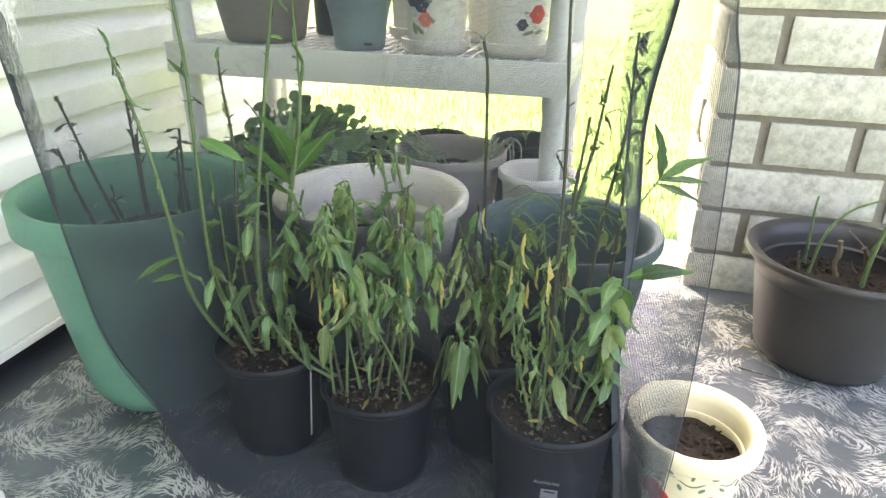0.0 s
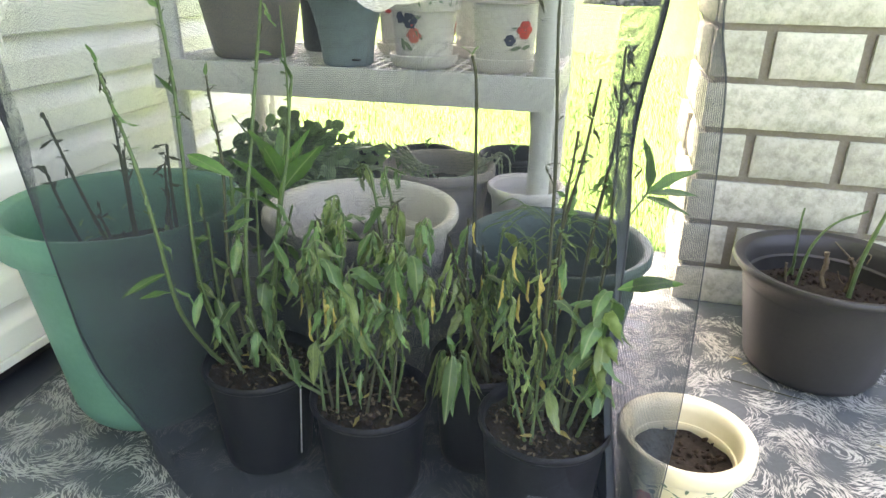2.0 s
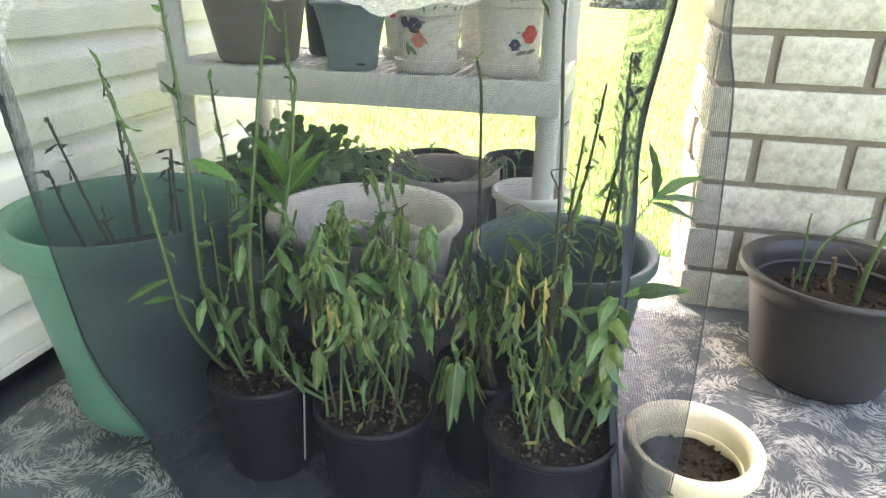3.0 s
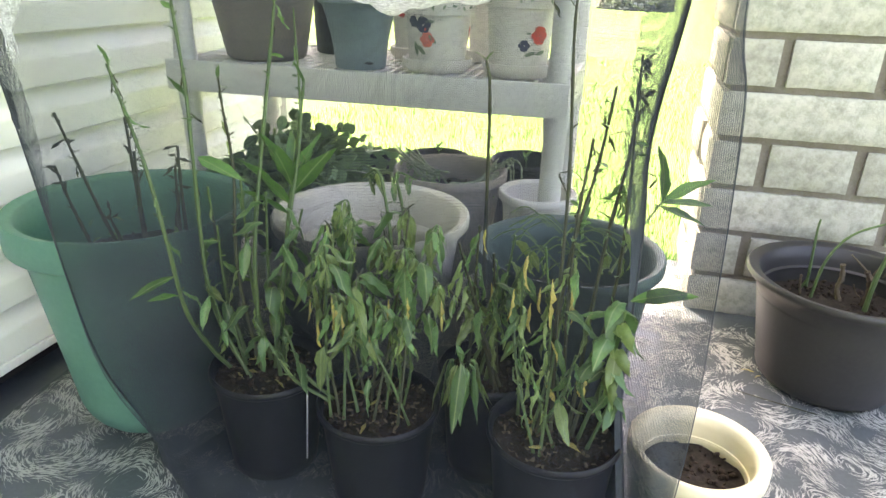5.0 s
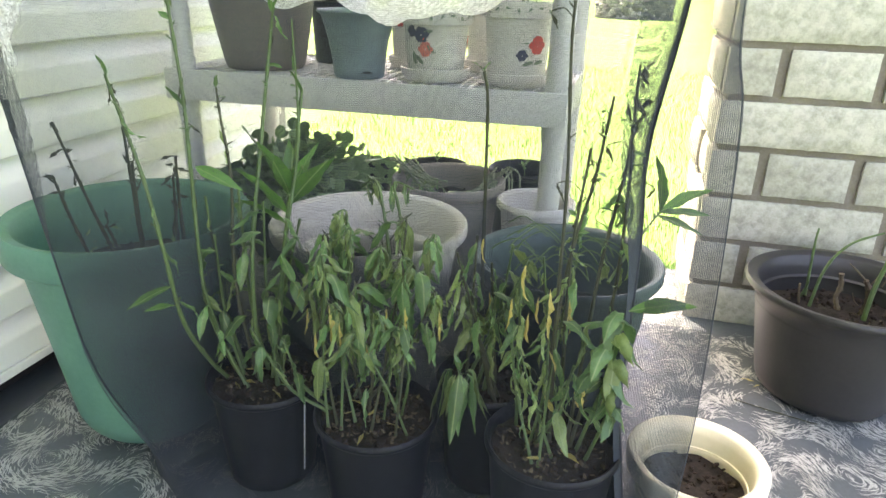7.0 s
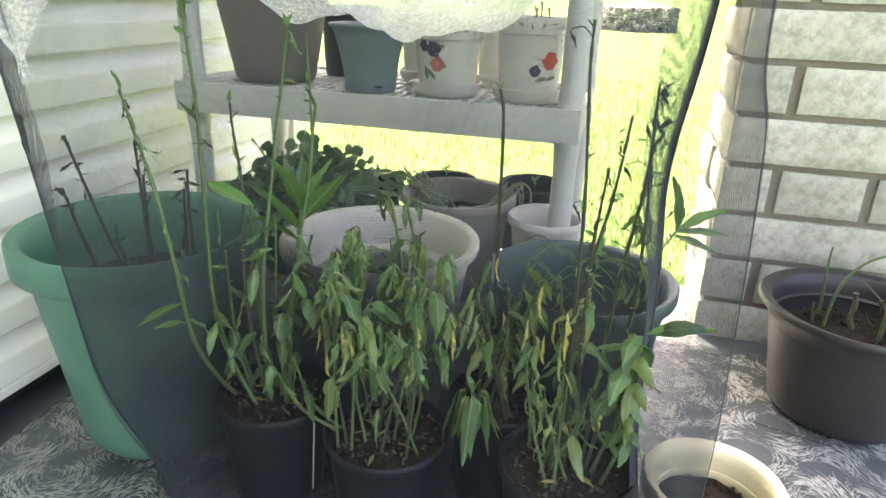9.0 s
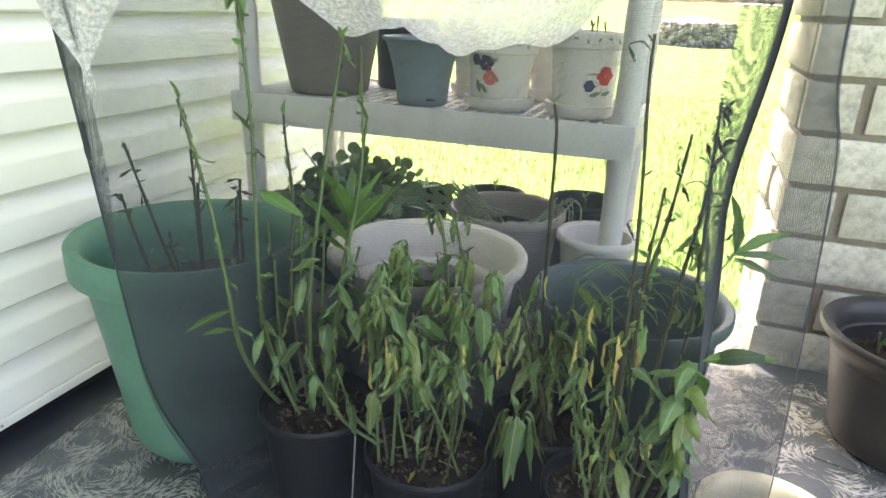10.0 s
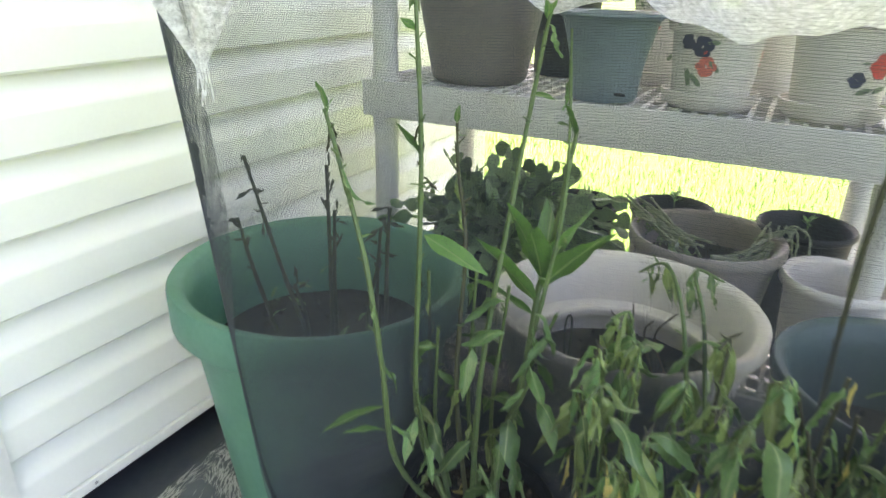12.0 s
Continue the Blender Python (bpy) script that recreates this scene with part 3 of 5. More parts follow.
# ---- painted pots on the shelf ----
def disc(bm, centre, normal, r, squash=1.0, roll=0.0, n=10):
    """A thin round dab lying on a surface."""
    nv = Vector(normal).normalized()
    s = nv.cross(Vector((0, 0, 1))).normalized()
    u = s.cross(nv)
    c0, c1 = Vector(centre) - nv * 0.001, Vector(centre) + nv * 0.0007
    s, u = s * math.cos(roll) + u * math.sin(roll), u * math.cos(roll) - s * math.sin(roll)
    lo = [bm.verts.new(c0 + s * r * math.cos(a) + u * r * squash * math.sin(a)) for a in [6.2832 * i / n for i in range(n)]]
    hi = [bm.verts.new(c1 + s * r * 0.96 * math.cos(a) + u * r * 0.96 * squash * math.sin(a)) for a in [6.2832 * i / n for i in range(n)]]
    for i in range(n):
        bm.faces.new((lo[i], lo[(i + 1) % n], hi[(i + 1) % n], hi[i]))
    bm.faces.new(hi)


def painted_pot(label, at, r_top, r_base, h, flowers, turn=0.0):
    """Off-white pot on its saucer, with painted flowers: (angle, height, size, material) each."""
    p = thing("painted_pot", label, "pot", "pots on the shelf", at, turn)
    body = lambda z: r_base + (r_top - 0.006 - r_base) * z / h
    bm = bmesh.new()
    lathe(bm, [(0, 0.012), (r_base, 0.012), (body(0.05), 0.05), (body(h - 0.032), h - 0.032), (r_top - 0.001, h - 0.03), (r_top, h - 0.024), (r_top + 0.002, h - 0.004), (r_top + 0.001, h),
               (r_top - 0.006, h), (r_top - 0.011, h - 0.03), (body(0.03) - 0.006, h * 0.72), (0, h * 0.72)], 48)
    shell = part("body", bm, WHITE_POT, p)
    bm = bmesh.new()
    rs = r_base * 1.22
    lathe(bm, [(0, 0), (rs * 0.86, 0), (rs, 0.010), (rs + 0.003, 0.022), (rs + 0.004, 0.027), (rs, 0.028), (rs * 0.94, 0.010), (0, 0.009)], 48)
    part("saucer", bm, WHITE_POT, p)
    for ang, z, size, material, kind in flowers:
        bm = bmesh.new()
        for k in range(6 if kind == "flower" else 1):
            off = size * 0.55
            da, dz = (off * math.cos(k * 1.047), off * math.sin(k * 1.047)) if kind == "flower" else (0, 0)
            zz = z + dz
            r = body(zz) + 0.0006
            a = radians(ang) + da / r
            nrm = (math.cos(a), math.sin(a), -0.1)
            disc(bm, (r * math.cos(a), r * math.sin(a), zz), nrm, size * (0.52 if kind == "flower" else 1.0), 0.8 if kind == "flower" else 0.35, k * 1.0 + ang)
        part("painted_flower" if kind == "flower" else "painted_leaf", bm, material, shell)
    bm = bmesh.new()
    for k in range(22):
        a = 6.2832 * k / 22
        disc(bm, ((r_top + 0.0015) * math.cos(a), (r_top + 0.0015) * math.sin(a), h - 0.014 + 0.003 * math.sin(k * 2.1)), (math.cos(a), math.sin(a), 0), 0.005, 0.5, k)
    part("rim_print", bm, GREEN_INK, shell)
    return p


painted_pot("off-white pot painted with navy and coral flowers on a saucer", (0.157, 0.118, DECK), 0.079, 0.060, 0.148,
            [(-101, 0.098, 0.017, NAVY_INK, "flower"), (-94, 0.069, 0.016, CORAL_INK, "flower"), (-122, 0.104, 0.012, NAVY_INK, "flower"), (-118, 0.05, 0.014, GREEN_INK, "leaf"), (-106, 0.047, 0.013, GREEN_INK, "leaf"),
             (-84, 0.07, 0.012, GREEN_INK, "leaf"), (-88, 0.105, 0.010, GREEN_INK, "leaf"), (-98, 0.089, 0.006, RED_INK, "leaf"), (20, 0.08, 0.016, RED_INK, "flower"), (150, 0.08, 0.016, CORAL_INK, "flower")])
painted_pot("off-white pot painted with one red and one navy flower", (0.336, 0.118, DECK), 0.079, 0.060, 0.168,
            [(-44, 0.086, 0.019, RED_INK, "flower"), (-72, 0.066, 0.012, NAVY_INK, "flower"), (-66, 0.09, 0.006, GREEN_INK, "leaf"), (-60, 0.05, 0.012, GREEN_INK, "leaf"), (-38, 0.052, 0.012, GREEN_INK, "leaf"), (60, 0.08, 0.016, NAVY_INK, "flower")])
painted_pot("off-white pot with a red painted flower behind the others", (0.045, 0.32, DECK), 0.07, 0.052, 0.165,
            [(-110, 0.11, 0.013, RED_INK, "flower"), (-70, 0.06, 0.012, GREEN_INK, "leaf")])
painted_pot("plain off-white pot at the back of the shelf", (0.235, 0.33, DECK), 0.07, 0.052, 0.165, [(40, 0.1, 0.013, RED_INK, "flower")])

# dried tips standing in the painted pot
twigs = thing("dried_seedlings", "short dark dried stalks in a painted pot", "plant", at=(0.336, 0.118, DECK + 0.120))
rnd = random.Random(77)
for k in range(6):
    bm = bmesh.new()
    a, r = rnd.uniform(0, 6.28), rnd.uniform(0.01, 0.045)
    x, y = r * math.cos(a), r * math.sin(a)
    tube(bm, [(x, y, -0.002), (x + rnd.uniform(-.004, .004), y, 0.04), (x + rnd.uniform(-.008, .008), y, rnd.uniform(0.062, 0.085))], [0.0018, 0.0014, 0.002], 5)
    part("stem", bm, DARK_STEM, twigs)

# moulded ledge inside the cream pot
bm = bmesh.new()
lathe(bm, [(0.0765, 0.122), (0.0775, 0.127), (0.0860, 0.1295), (0.0860, 0.118), (0.0765, 0.116), (0.0765, 0.122)], 56)
part("inner_step", bm, CREAM_POT, bpy.data.objects["planter_pot.004"])

# painted vine round the cream pot
cream = [c for c in bpy.data.objects["planter_pot.004"].children if c.name.startswith("body")][0]
bm = bmesh.new()
rv = lambda z: 0.072 + (0.102 - 0.012 - 0.072) * z / 0.170
pts = [(math.cos(a) * (rv(0.115 + 0.006 * math.sin(a * 9)) + 0.0006), math.sin(a) * (rv(0.115 + 0.006 * math.sin(a * 9)) + 0.0006), 0.115 + 0.006 * math.sin(a * 9)) for a in np.linspace(-2.9, 0.2, 70)]
tube(bm, pts, 0.0009, 4)
part("painted_vine", bm, GREEN_INK, cream)
for k in range(16):
    a = -2.9 + k * 0.19
    z = 0.115 + 0.012 * (1 if k % 2 else -1)
    bm = bmesh.new()
    disc(bm, ((rv(z) + 0.0005) * math.cos(a), (rv(z) + 0.0005) * math.sin(a), z), (math.cos(a), math.sin(a), -0.1), 0.006, 0.45, k * 0.7)
    part("painted_leaf", bm, GREEN_INK, cream)
for a, z in ((-2.25, 0.075), (-2.05, 0.062), (-1.2, 0.07)):
    bm = bmesh.new()
    for k in range(5):
        aa, zz = a + 0.011 * math.cos(k * 1.257) / rv(z), z + 0.011 * math.sin(k * 1.257)
        disc(bm, ((rv(zz) + 0.0006) * math.cos(aa), (rv(zz) + 0.0006) * math.sin(aa), zz), (math.cos(aa), math.sin(aa), -0.1), 0.010, 0.8, k)
    part("painted_flower", bm, RED_INK, cream)


# ---- leaves ----
def leaf_mesh(material, length, width, hang, fold, curl, seed, pitch=0.2, n=9, torn=0.0, bend_at=0.4, end=None):
    """A lance-shaped blade along +x. It leaves at pitch, turns down by hang radians near its foot and then stays
    nearly straight, with folded, wavy and partly torn sides."""
    rnd = random.Random(seed)
    b = bmesh.new()
    p = Vector((0, 0, 0))
    ph, ph2 = rnd.uniform(0, 6), rnd.uniform(0, 6)
    twist = rnd.uniform(-0.9, 0.9) * curl
    yaw = rnd.uniform(-0.35, 0.35) * curl
    tip = rnd.uniform(-0.5, 0.6) * curl if end is None else end
    rows = []
    for i in range(n + 1):
        s = i / n
        k = min(s / bend_at, 1.0)
        k = k * k * (3 - 2 * k)
        ang = pitch - hang * k + tip * max(0, s - 0.55) / 0.45
        yw = yaw * s * 2
        d = Vector((math.cos(ang) * math.cos(yw), math.cos(ang) * math.sin(yw), math.sin(ang)))
        if i:
            p = p + d * (length / n)
        # a short stalk, the widest place a third of the way out, a long point
        w = 0.5 * width * (0.07 if s < 0.06 else math.sin(math.pi * min(1.0, ((s - 0.04) / 0.96) ** 0.72)) ** 0.9 + 0.02)
        side = Vector((-math.sin(yw), math.cos(yw), 0))
        nrm = d.cross(side)
        tw = twist * s * 1.6
        side, nrm = side * math.cos(tw) + nrm * math.sin(tw), nrm * math.cos(tw) - side * math.sin(tw)
        fo = fold * (1 - 0.35 * s + 0.25 * math.sin(s * 5 + ph2))
        row = []
        for q in (-1, -0.5, 0, 0.5, 1):
            cut = 1 - torn * max(0, math.sin(s * 13 + ph + 2.1 * q)) * 0.7 if abs(q) == 1 else 1
            wave = (0.17 * math.sin(s * 12 + ph + q * 2) + 0.10 * math.sin(s * 27 + ph2 - q * 3)) * abs(q) * (0.5 + curl)
            row.append(b.verts.new(p + side * (q * w * cut * math.cos(fo)) - nrm * (abs(q) * w * cut * math.sin(fo) + w * wave)))
        rows.append(row)
    for r0, r1 in zip(rows, rows[1:]):
        for j in range(4):
            b.faces.new((r0[j], r1[j], r1[j + 1], r0[j + 1]))
    return finish(b, material, True, 1.4)


LIB = {
    "fresh": [leaf_mesh(FRESH, 0.105, 0.030, 0.30, -0.35, 0.3, 100 + i, 0.1, bend_at=1.0) for i in range(5)],
    "arch": [leaf_mesh(LEAF, 0.084, 0.0255, 1.05 + 0.14 * i, 0.35, 0.9, 120 + i, 0.4, n=11, bend_at=0.6, torn=0.08) for i in range(6)],
    "droop": [leaf_mesh(LEAF if i % 2 else PALE_LEAF, 0.090, 0.0245, 1.45 + 0.07 * i, 0.10 + 0.09 * i, 1.3, 140 + i, 0.25, n=12, torn=0.16, bend_at=0.22 + 0.03 * (i % 4)) for i in range(10)],
    "wilt": [leaf_mesh(PALE_LEAF if i % 2 else LEAF, 0.085, 0.0190, 1.50 + 0.07 * i, 0.40 + 0.10 * i, 2.1, 160 + i, 0.4, n=13, torn=0.50, bend_at=0.20 + 0.04 * (i % 4)) for i in range(10)],
    "finger": [leaf_mesh(LEAF if i % 2 else PALE_LEAF, 0.108, 0.0210, 1.40 + 0.05 * i, 0.30 + 0.06 * i, 0.55, 250 + i, 0.35, n=12, torn=0.12, bend_at=0.24) for i in range(6)],
    "broad": [leaf_mesh(LEAF if i % 3 else PALE_LEAF, 0.088, 0.0330, 0.75 + 0.16 * i, 0.30 + 0.06 * i, 1.3, 260 + i, 0.35, n=12, torn=0.10, bend_at=0.7) for i in range(6)],
    "rag": [leaf_mesh(PALE_LEAF if i % 2 else LEAF, 0.060, 0.0120, 1.6 + 0.15 * i, 0.9, 3.0, 165 + i, 0.5, n=12, torn=0.8, bend_at=0.3) for i in range(6)],
    "yellow": [leaf_mesh(YELLOW, 0.074, 0.0110, 1.55 + 0.08 * i, 0.9, 2.2, 180 + i, 0.1, n=14, torn=0.65, bend_at=0.22) for i in range(5)],
    "fallen": [leaf_mesh(YELLOW, 0.070, 0.017, 0.2, 0.4, 1.0, 185 + i, 0.1, torn=0.3) for i in range(3)],
    "lance": [leaf_mesh(FRESH, 0.085, 0.0165, 0.35, -0.4, 0.3, 240 + i, 0.1, bend_at=1.0) for i in range(3)],
    "small": [leaf_mesh(FRESH, 0.030, 0.012, 0.5, -0.4, 0.4, 200 + i, 0.5, 6, bend_at=1.0) for i in range(3)],
    "dead": [leaf_mesh(DARK_STEM, 0.028, 0.008, 1.8, 1.1, 2.0, 220 + i, 0.3, 7, 0.5) for i in range(4)],
}


def put_leaf(plant, kind, at, az, tilt=0.0, size=1.0, roll=0.0, rnd=random):
    ob = new("leaf", rnd.choice(LIB[kind]))
    ob.parent = plant
    ob.matrix_local = pose(*at, 0, 0, az) @ pose(0, 0, 0, 0, -tilt, 0) @ pose(0, 0, 0, roll, 0, 0) @ Matrix.Diagonal((size, size, size, 1))
    if kind in ("yellow", "fallen"):
        ob["label"] = "yellowed drooping leaf" if kind == "yellow" else "fallen yellow leaf"
    return ob


def stalk(plant, ctrl, r0=0.0035, r1=0.0018, material=STEM, nubs=6, seed=0, steps=6):
    """One stalk through its control points, with swollen nodes and little stubs where leaves have gone."""
    rnd = random.Random(seed)
    pts = curve_points(ctrl, steps)
    bm = bmesh.new()
    radii = [r0 + (r1 - r0) * i / (len(pts) - 1) + (0.0006 if i % 4 == 0 else 0) for i in range(len(pts))]
    tube(bm, pts, radii, 6)
    for _ in range(nubs):
        i = rnd.randrange(2, len(pts) - 1)
        d = Vector((rnd.uniform(-1, 1), rnd.uniform(-1, 1), rnd.uniform(0.1, 0.9))).normalized() * rnd.uniform(0.006, 0.013)
        tube(bm, [pts[i], pts[i] + d], [0.0016, 0.0009], 4)
    part("stem", bm, material, plant)
    return pts


def along(pts, s):
    i = min(int(s * (len(pts) - 1)), len(pts) - 2)
    f = s * (len(pts) - 1) - i
    return pts[i].lerp(pts[i + 1], f)


def dress(plant, pts, count, kinds, s0, s1, rnd, size=(0.75, 1.15), az=None, spread=180, tilt=(-24, 18)):
    """Leaves in opposite pairs up a stalk."""
    for k in range(count):
        s = s0 + (s1 - s0) * (k + rnd.random() * 0.6) / count
        base = rnd.uniform(0, 360) if az is None else az + rnd.uniform(-spread, spread)
        put_leaf(plant, rnd.choice(kinds), along(pts, min(s, 1)), base, rnd.uniform(*tilt), rnd.uniform(*size), rnd.uniform(-32, 32), rnd)


# ---- milkweed in the four black pots in front ----
PLANTS = "milkweed plants"
Z1, Z2, Z3, Z4 = 0.178, 0.166, 0.181, 0.183


def root(x, y):
    """A stalk's foot in the soil of the first pot."""
    return (x + 0.019, y - 0.028, Z1)


m1 = thing("milkweed_plant", "tall milkweed with mostly bare green stalks", "plant", PLANTS)
rnd = random.Random(31)
a = stalk(m1, [root(-0.050, -0.455), (-0.033, -0.525, 0.239), (-0.020, -0.590, 0.345), (-0.011, -0.620, 0.469), (-0.029, -0.617, 0.572), (-0.070, -0.597, 0.660), (-0.095, -0.580, 0.695)], 0.0037, 0.0017, STEM, 16, 1)
put_leaf(m1, "small", a[-1], 250, 60, 0.9, 0, rnd)
put_leaf(m1, "small", a[-2], 60, 50, 0.7, 0, rnd)
for s, az in ((0.88, 200), (0.86, 20), (0.9, 160), (0.92, 330), (0.83, 100), (0.94, 60)):
    put_leaf(m1, "dead", along(a, s), az, 10, 0.7, 0, rnd)
put_leaf(m1, "lance", (-0.018, -0.606, 0.411), 205, -25, 0.85, 60, rnd)
put_leaf(m1, "fresh", (-0.019, -0.602, 0.378), 195, -12, 0.45, 50, rnd)
b = stalk(m1, [root(-0.012, -0.462), (-0.030, -0.485, 0.238), (-0.034, -0.515, 0.355), (-0.031, -0.515, 0.561), (-0.036, -0.505, 0.657), (-0.045, -0.500, 0.770), (-0.062, -0.482, 0.850)], 0.0037, 0.0018, STEM, 16, 2)
put_leaf(m1, "fresh", (-0.036, -0.505, 0.640), 170, 45, 0.42, 60, rnd)
put_leaf(m1, "dead", (-0.036, -0.505, 0.66), -20, -20, 1.2, 0, rnd)
put_leaf(m1, "dead", (-0.036, -0.505, 0.62), 20, 40, 1.0, 0, rnd)
for az in (40, 150, 260, 330):
    put_leaf(m1, "fresh", (-0.061, -0.483, 0.845), az, -50, 0.45, 0, rnd)
for az in (-20, 200):
    put_leaf(m1, "droop", (-0.057, -0.488, 0.825), az, -10, 0.6, 0, rnd)
c = stalk(m1, [root(-0.005, -0.438), (0.000, -0.480, 0.364), (-0.009, -0.450, 0.527), (-0.036, -0.420, 0.608), (-0.042, -0.415, 0.659)], 0.0032, 0.0014, DARK_STEM, 12, 3)
put_leaf(m1, "small", c[-1], 100, 60, 0.7, 0, rnd)
d = stalk(m1, [root(0.006, -0.448), (0.027, -0.470, 0.394), (0.032, -0.420, 0.587), (0.037, -0.380, 0.730), (0.040, -0.370, 0.775)], 0.0039, 0.0018, STEM, 16, 4)
for az in (60, 170, 280):
    put_leaf(m1, "small", along(d, 0.95), az, 55, 0.8, 0, rnd)
e = stalk(m1, [root(0.020, -0.430), (0.073, -0.450, 0.411), (0.084, -0.400, 0.586), (0.058, -0.348, 0.760)], 0.0037, 0.0014, STEM, 14, 5)
f = stalk(m1, [root(0.012, -0.415), (0.071, -0.460, 0.365), (0.068, -0.415, 0.480), (0.074, -0.405, 0.520), (0.080, -0.39, 0.60), (0.083, -0.375, 0.66)], 0.0045, 0.0022, STEM, 6, 6)
for s, az, tilt, size, roll in ((0.44, 20, 64, 1.0, -45), (0.40, 8, 50, 1.1, -60), (0.44, 200, 66, 1.0, 50), (0.37, 200, 46, 1.05, 55), (0.45, 265, 62, 0.9, 10), (0.50, 100, 72, 0.8, 0), (0.34, 190, 26, 0.9, 50), (0.97, 215, 70, 0.4, 20)):
    put_leaf(m1, "fresh", along(f, s), az, tilt, size, roll, rnd)
put_leaf(m1, "fresh", (-0.034, -0.500, 0.556), -5, -20, 0.78, 35, rnd)
for pts in (a, b, c, d, e):
    dress(m1, pts, 6, ("small", "rag", "dead", "small"), 0.35, 0.97, rnd, (0.45, 0.9))
for x, y, z, az in ((0.04, -0.52, 0.33, 250), (0.075, -0.50, 0.36, 300), (0.09, -0.49, 0.43, 280), (0.06, -0.49, 0.46, 240), (0.02, -0.50, 0.38, 200), (0.10, -0.48, 0.38, 320), (0.085, -0.47, 0.48, 20), (0.05, -0.47, 0.30, -30), (0.03, -0.45, 0.34, 20), (0.075, -0.46, 0.27, -70), (-0.03, -0.45, 0.36, 150), (0.065, -0.44, 0.40, 10), (0.02, -0.46, 0.42, 190)):
    put_leaf(m1, rnd.choice(("droop", "arch")), (x, y, z), az + rnd.uniform(-20, 20), 5, rnd.uniform(0.6, 0.95), rnd.uniform(-25, 25), rnd)
for k, (bx, by, tx, ty, tz) in enumerate(((-0.03, -0.44, -0.015, -0.50, 0.45), (0.0, -0.41, 0.015, -0.47, 0.52), (0.03, -0.42, 0.05, -0.46, 0.50), (-0.005, -0.47, -0.025, -0.53, 0.38), (0.04, -0.45, 0.095, -0.49, 0.42), (0.02, -0.40, 0.10, -0.44, 0.47), (-0.04, -0.42, -0.045, -0.47, 0.50))):
    s = stalk(m1, [root(bx, by), (bx * 0.6 + tx * 0.4 - 0.008, by * 0.5 + ty * 0.5, Z1 + (tz - Z1) * 0.4), (tx, ty, tz)], 0.0036, 0.0016, STEM, 9, 20 + k)
    dress(m1, s, 5, ("droop", "arch", "wilt", "rag"), 0.4, 1.0, rnd, (0.45, 0.85))

m2 = thing("milkweed_plant", "bushy milkweed with wilted drooping leaves, some yellow", "plant", PLANTS)
rnd = random.Random(32)
CX, CY = 0.244, -0.496
tops = [(0.150, -0.50, 0.425), (0.175, -0.52, 0.440), (0.195, -0.46, 0.465), (0.225, -0.51, 0.400), (0.245, -0.47, 0.450), (0.262, -0.53, 0.375), (0.285, -0.49, 0.440), (0.305, -0.51, 0.440), (0.325, -0.47, 0.470),
        (0.335, -0.50, 0.400), (0.205, -0.54, 0.380), (0.180, -0.44, 0.480), (0.275, -0.44, 0.480), (0.235, -0.55, 0.350), (0.300, -0.54, 0.365), (0.160, -0.47, 0.455)]
for k, (tx, ty, tz) in enumerate(tops):
    bx, by = CX + rnd.uniform(-0.062, 0.062), CY + rnd.uniform(-0.06, 0.05)
    s = stalk(m2, [(bx, by, Z2), (bx * 0.5 + tx * 0.5 + rnd.uniform(-.022, .022), by * 0.5 + ty * 0.5 + rnd.uniform(-.015, .01), Z2 + (tz - Z2) * rnd.uniform(0.4, 0.55)), (tx, ty, tz), (tx + rnd.uniform(-0.02, 0.02), ty - 0.012, tz + rnd.uniform(-0.03, 0.008))], rnd.uniform(0.0020, 0.0027), 0.0013, STEM if k % 3 else DARK_STEM, 7, 40 + k)
    low = max(0.35, min(0.62, 0.66 * (0.335 - Z2) / (tz - Z2)))
    dress(m2, s, 7, ("droop", "wilt", "droop", "arch", "wilt"), low, 1.0, rnd, (0.50, 1.0))
    dress(m2, s, 6, ("rag", "wilt", "rag"), low * 0.75, 1.0, rnd, (0.4, 0.85))
    dress(m2, s, 5, ("rag", "dead", "rag"), low * 0.6, 1.0, rnd, (0.3, 0.55))
for x, y, z, kind, size, az in ((0.187, -0.535, 0.430, "arch", 1.05, -40), (0.165, -0.530, 0.400, "droop", 1.0, 250), (0.222, -0.545, 0.385, "wilt", 0.8, 300), (0.180, -0.550, 0.300, "droop", 0.85, 265), (0.240, -0.550, 0.345, "droop", 1.0, 290),
                                (0.300, -0.530, 0.432, "droop", 0.9, 280), (0.320, -0.520, 0.445, "arch", 0.95, 300), (0.335, -0.520, 0.370, "droop", 0.9, 260), (0.252, -0.555, 0.262, "wilt", 0.7, 280)):
    put_leaf(m2, kind, (x, y, z), az, -4, size, 0, rnd)
for x, y, z, size in ((0.193, -0.545, 0.385, 1.15), (0.168, -0.540, 0.335, 0.7), (0.276, -0.530, 0.385, 0.6), (0.345, -0.50, 0.38, 0.8), (0.25, -0.545, 0.33, 0.6), (0.21, -0.548, 0.36, 0.75), (0.305, -0.535, 0.395, 0.7), (0.155, -0.535, 0.37, 0.6)):
    put_leaf(m2, "yellow", (x, y, z), 250 + 40 * size, 0, size, 0, rnd)
# the low side shoot that leans over the rim
s = stalk(m2, [(0.165, -0.515, Z2 + 0.01), (0.115, -0.530, 0.215), (0.085, -0.540, 0.275), (0.062, -0.545, 0.325)], 0.0031, 0.0016, STEM, 6, 60)
s2 = stalk(m2, [(0.17, -0.50, Z2), (0.125, -0.515, 0.22), (0.10, -0.52, 0.30)], 0.0029, 0.0016, STEM, 5, 61)
dress(m2, s, 6, ("droop", "arch", "wilt"), 0.55, 1.0, rnd, (0.5, 0.75))
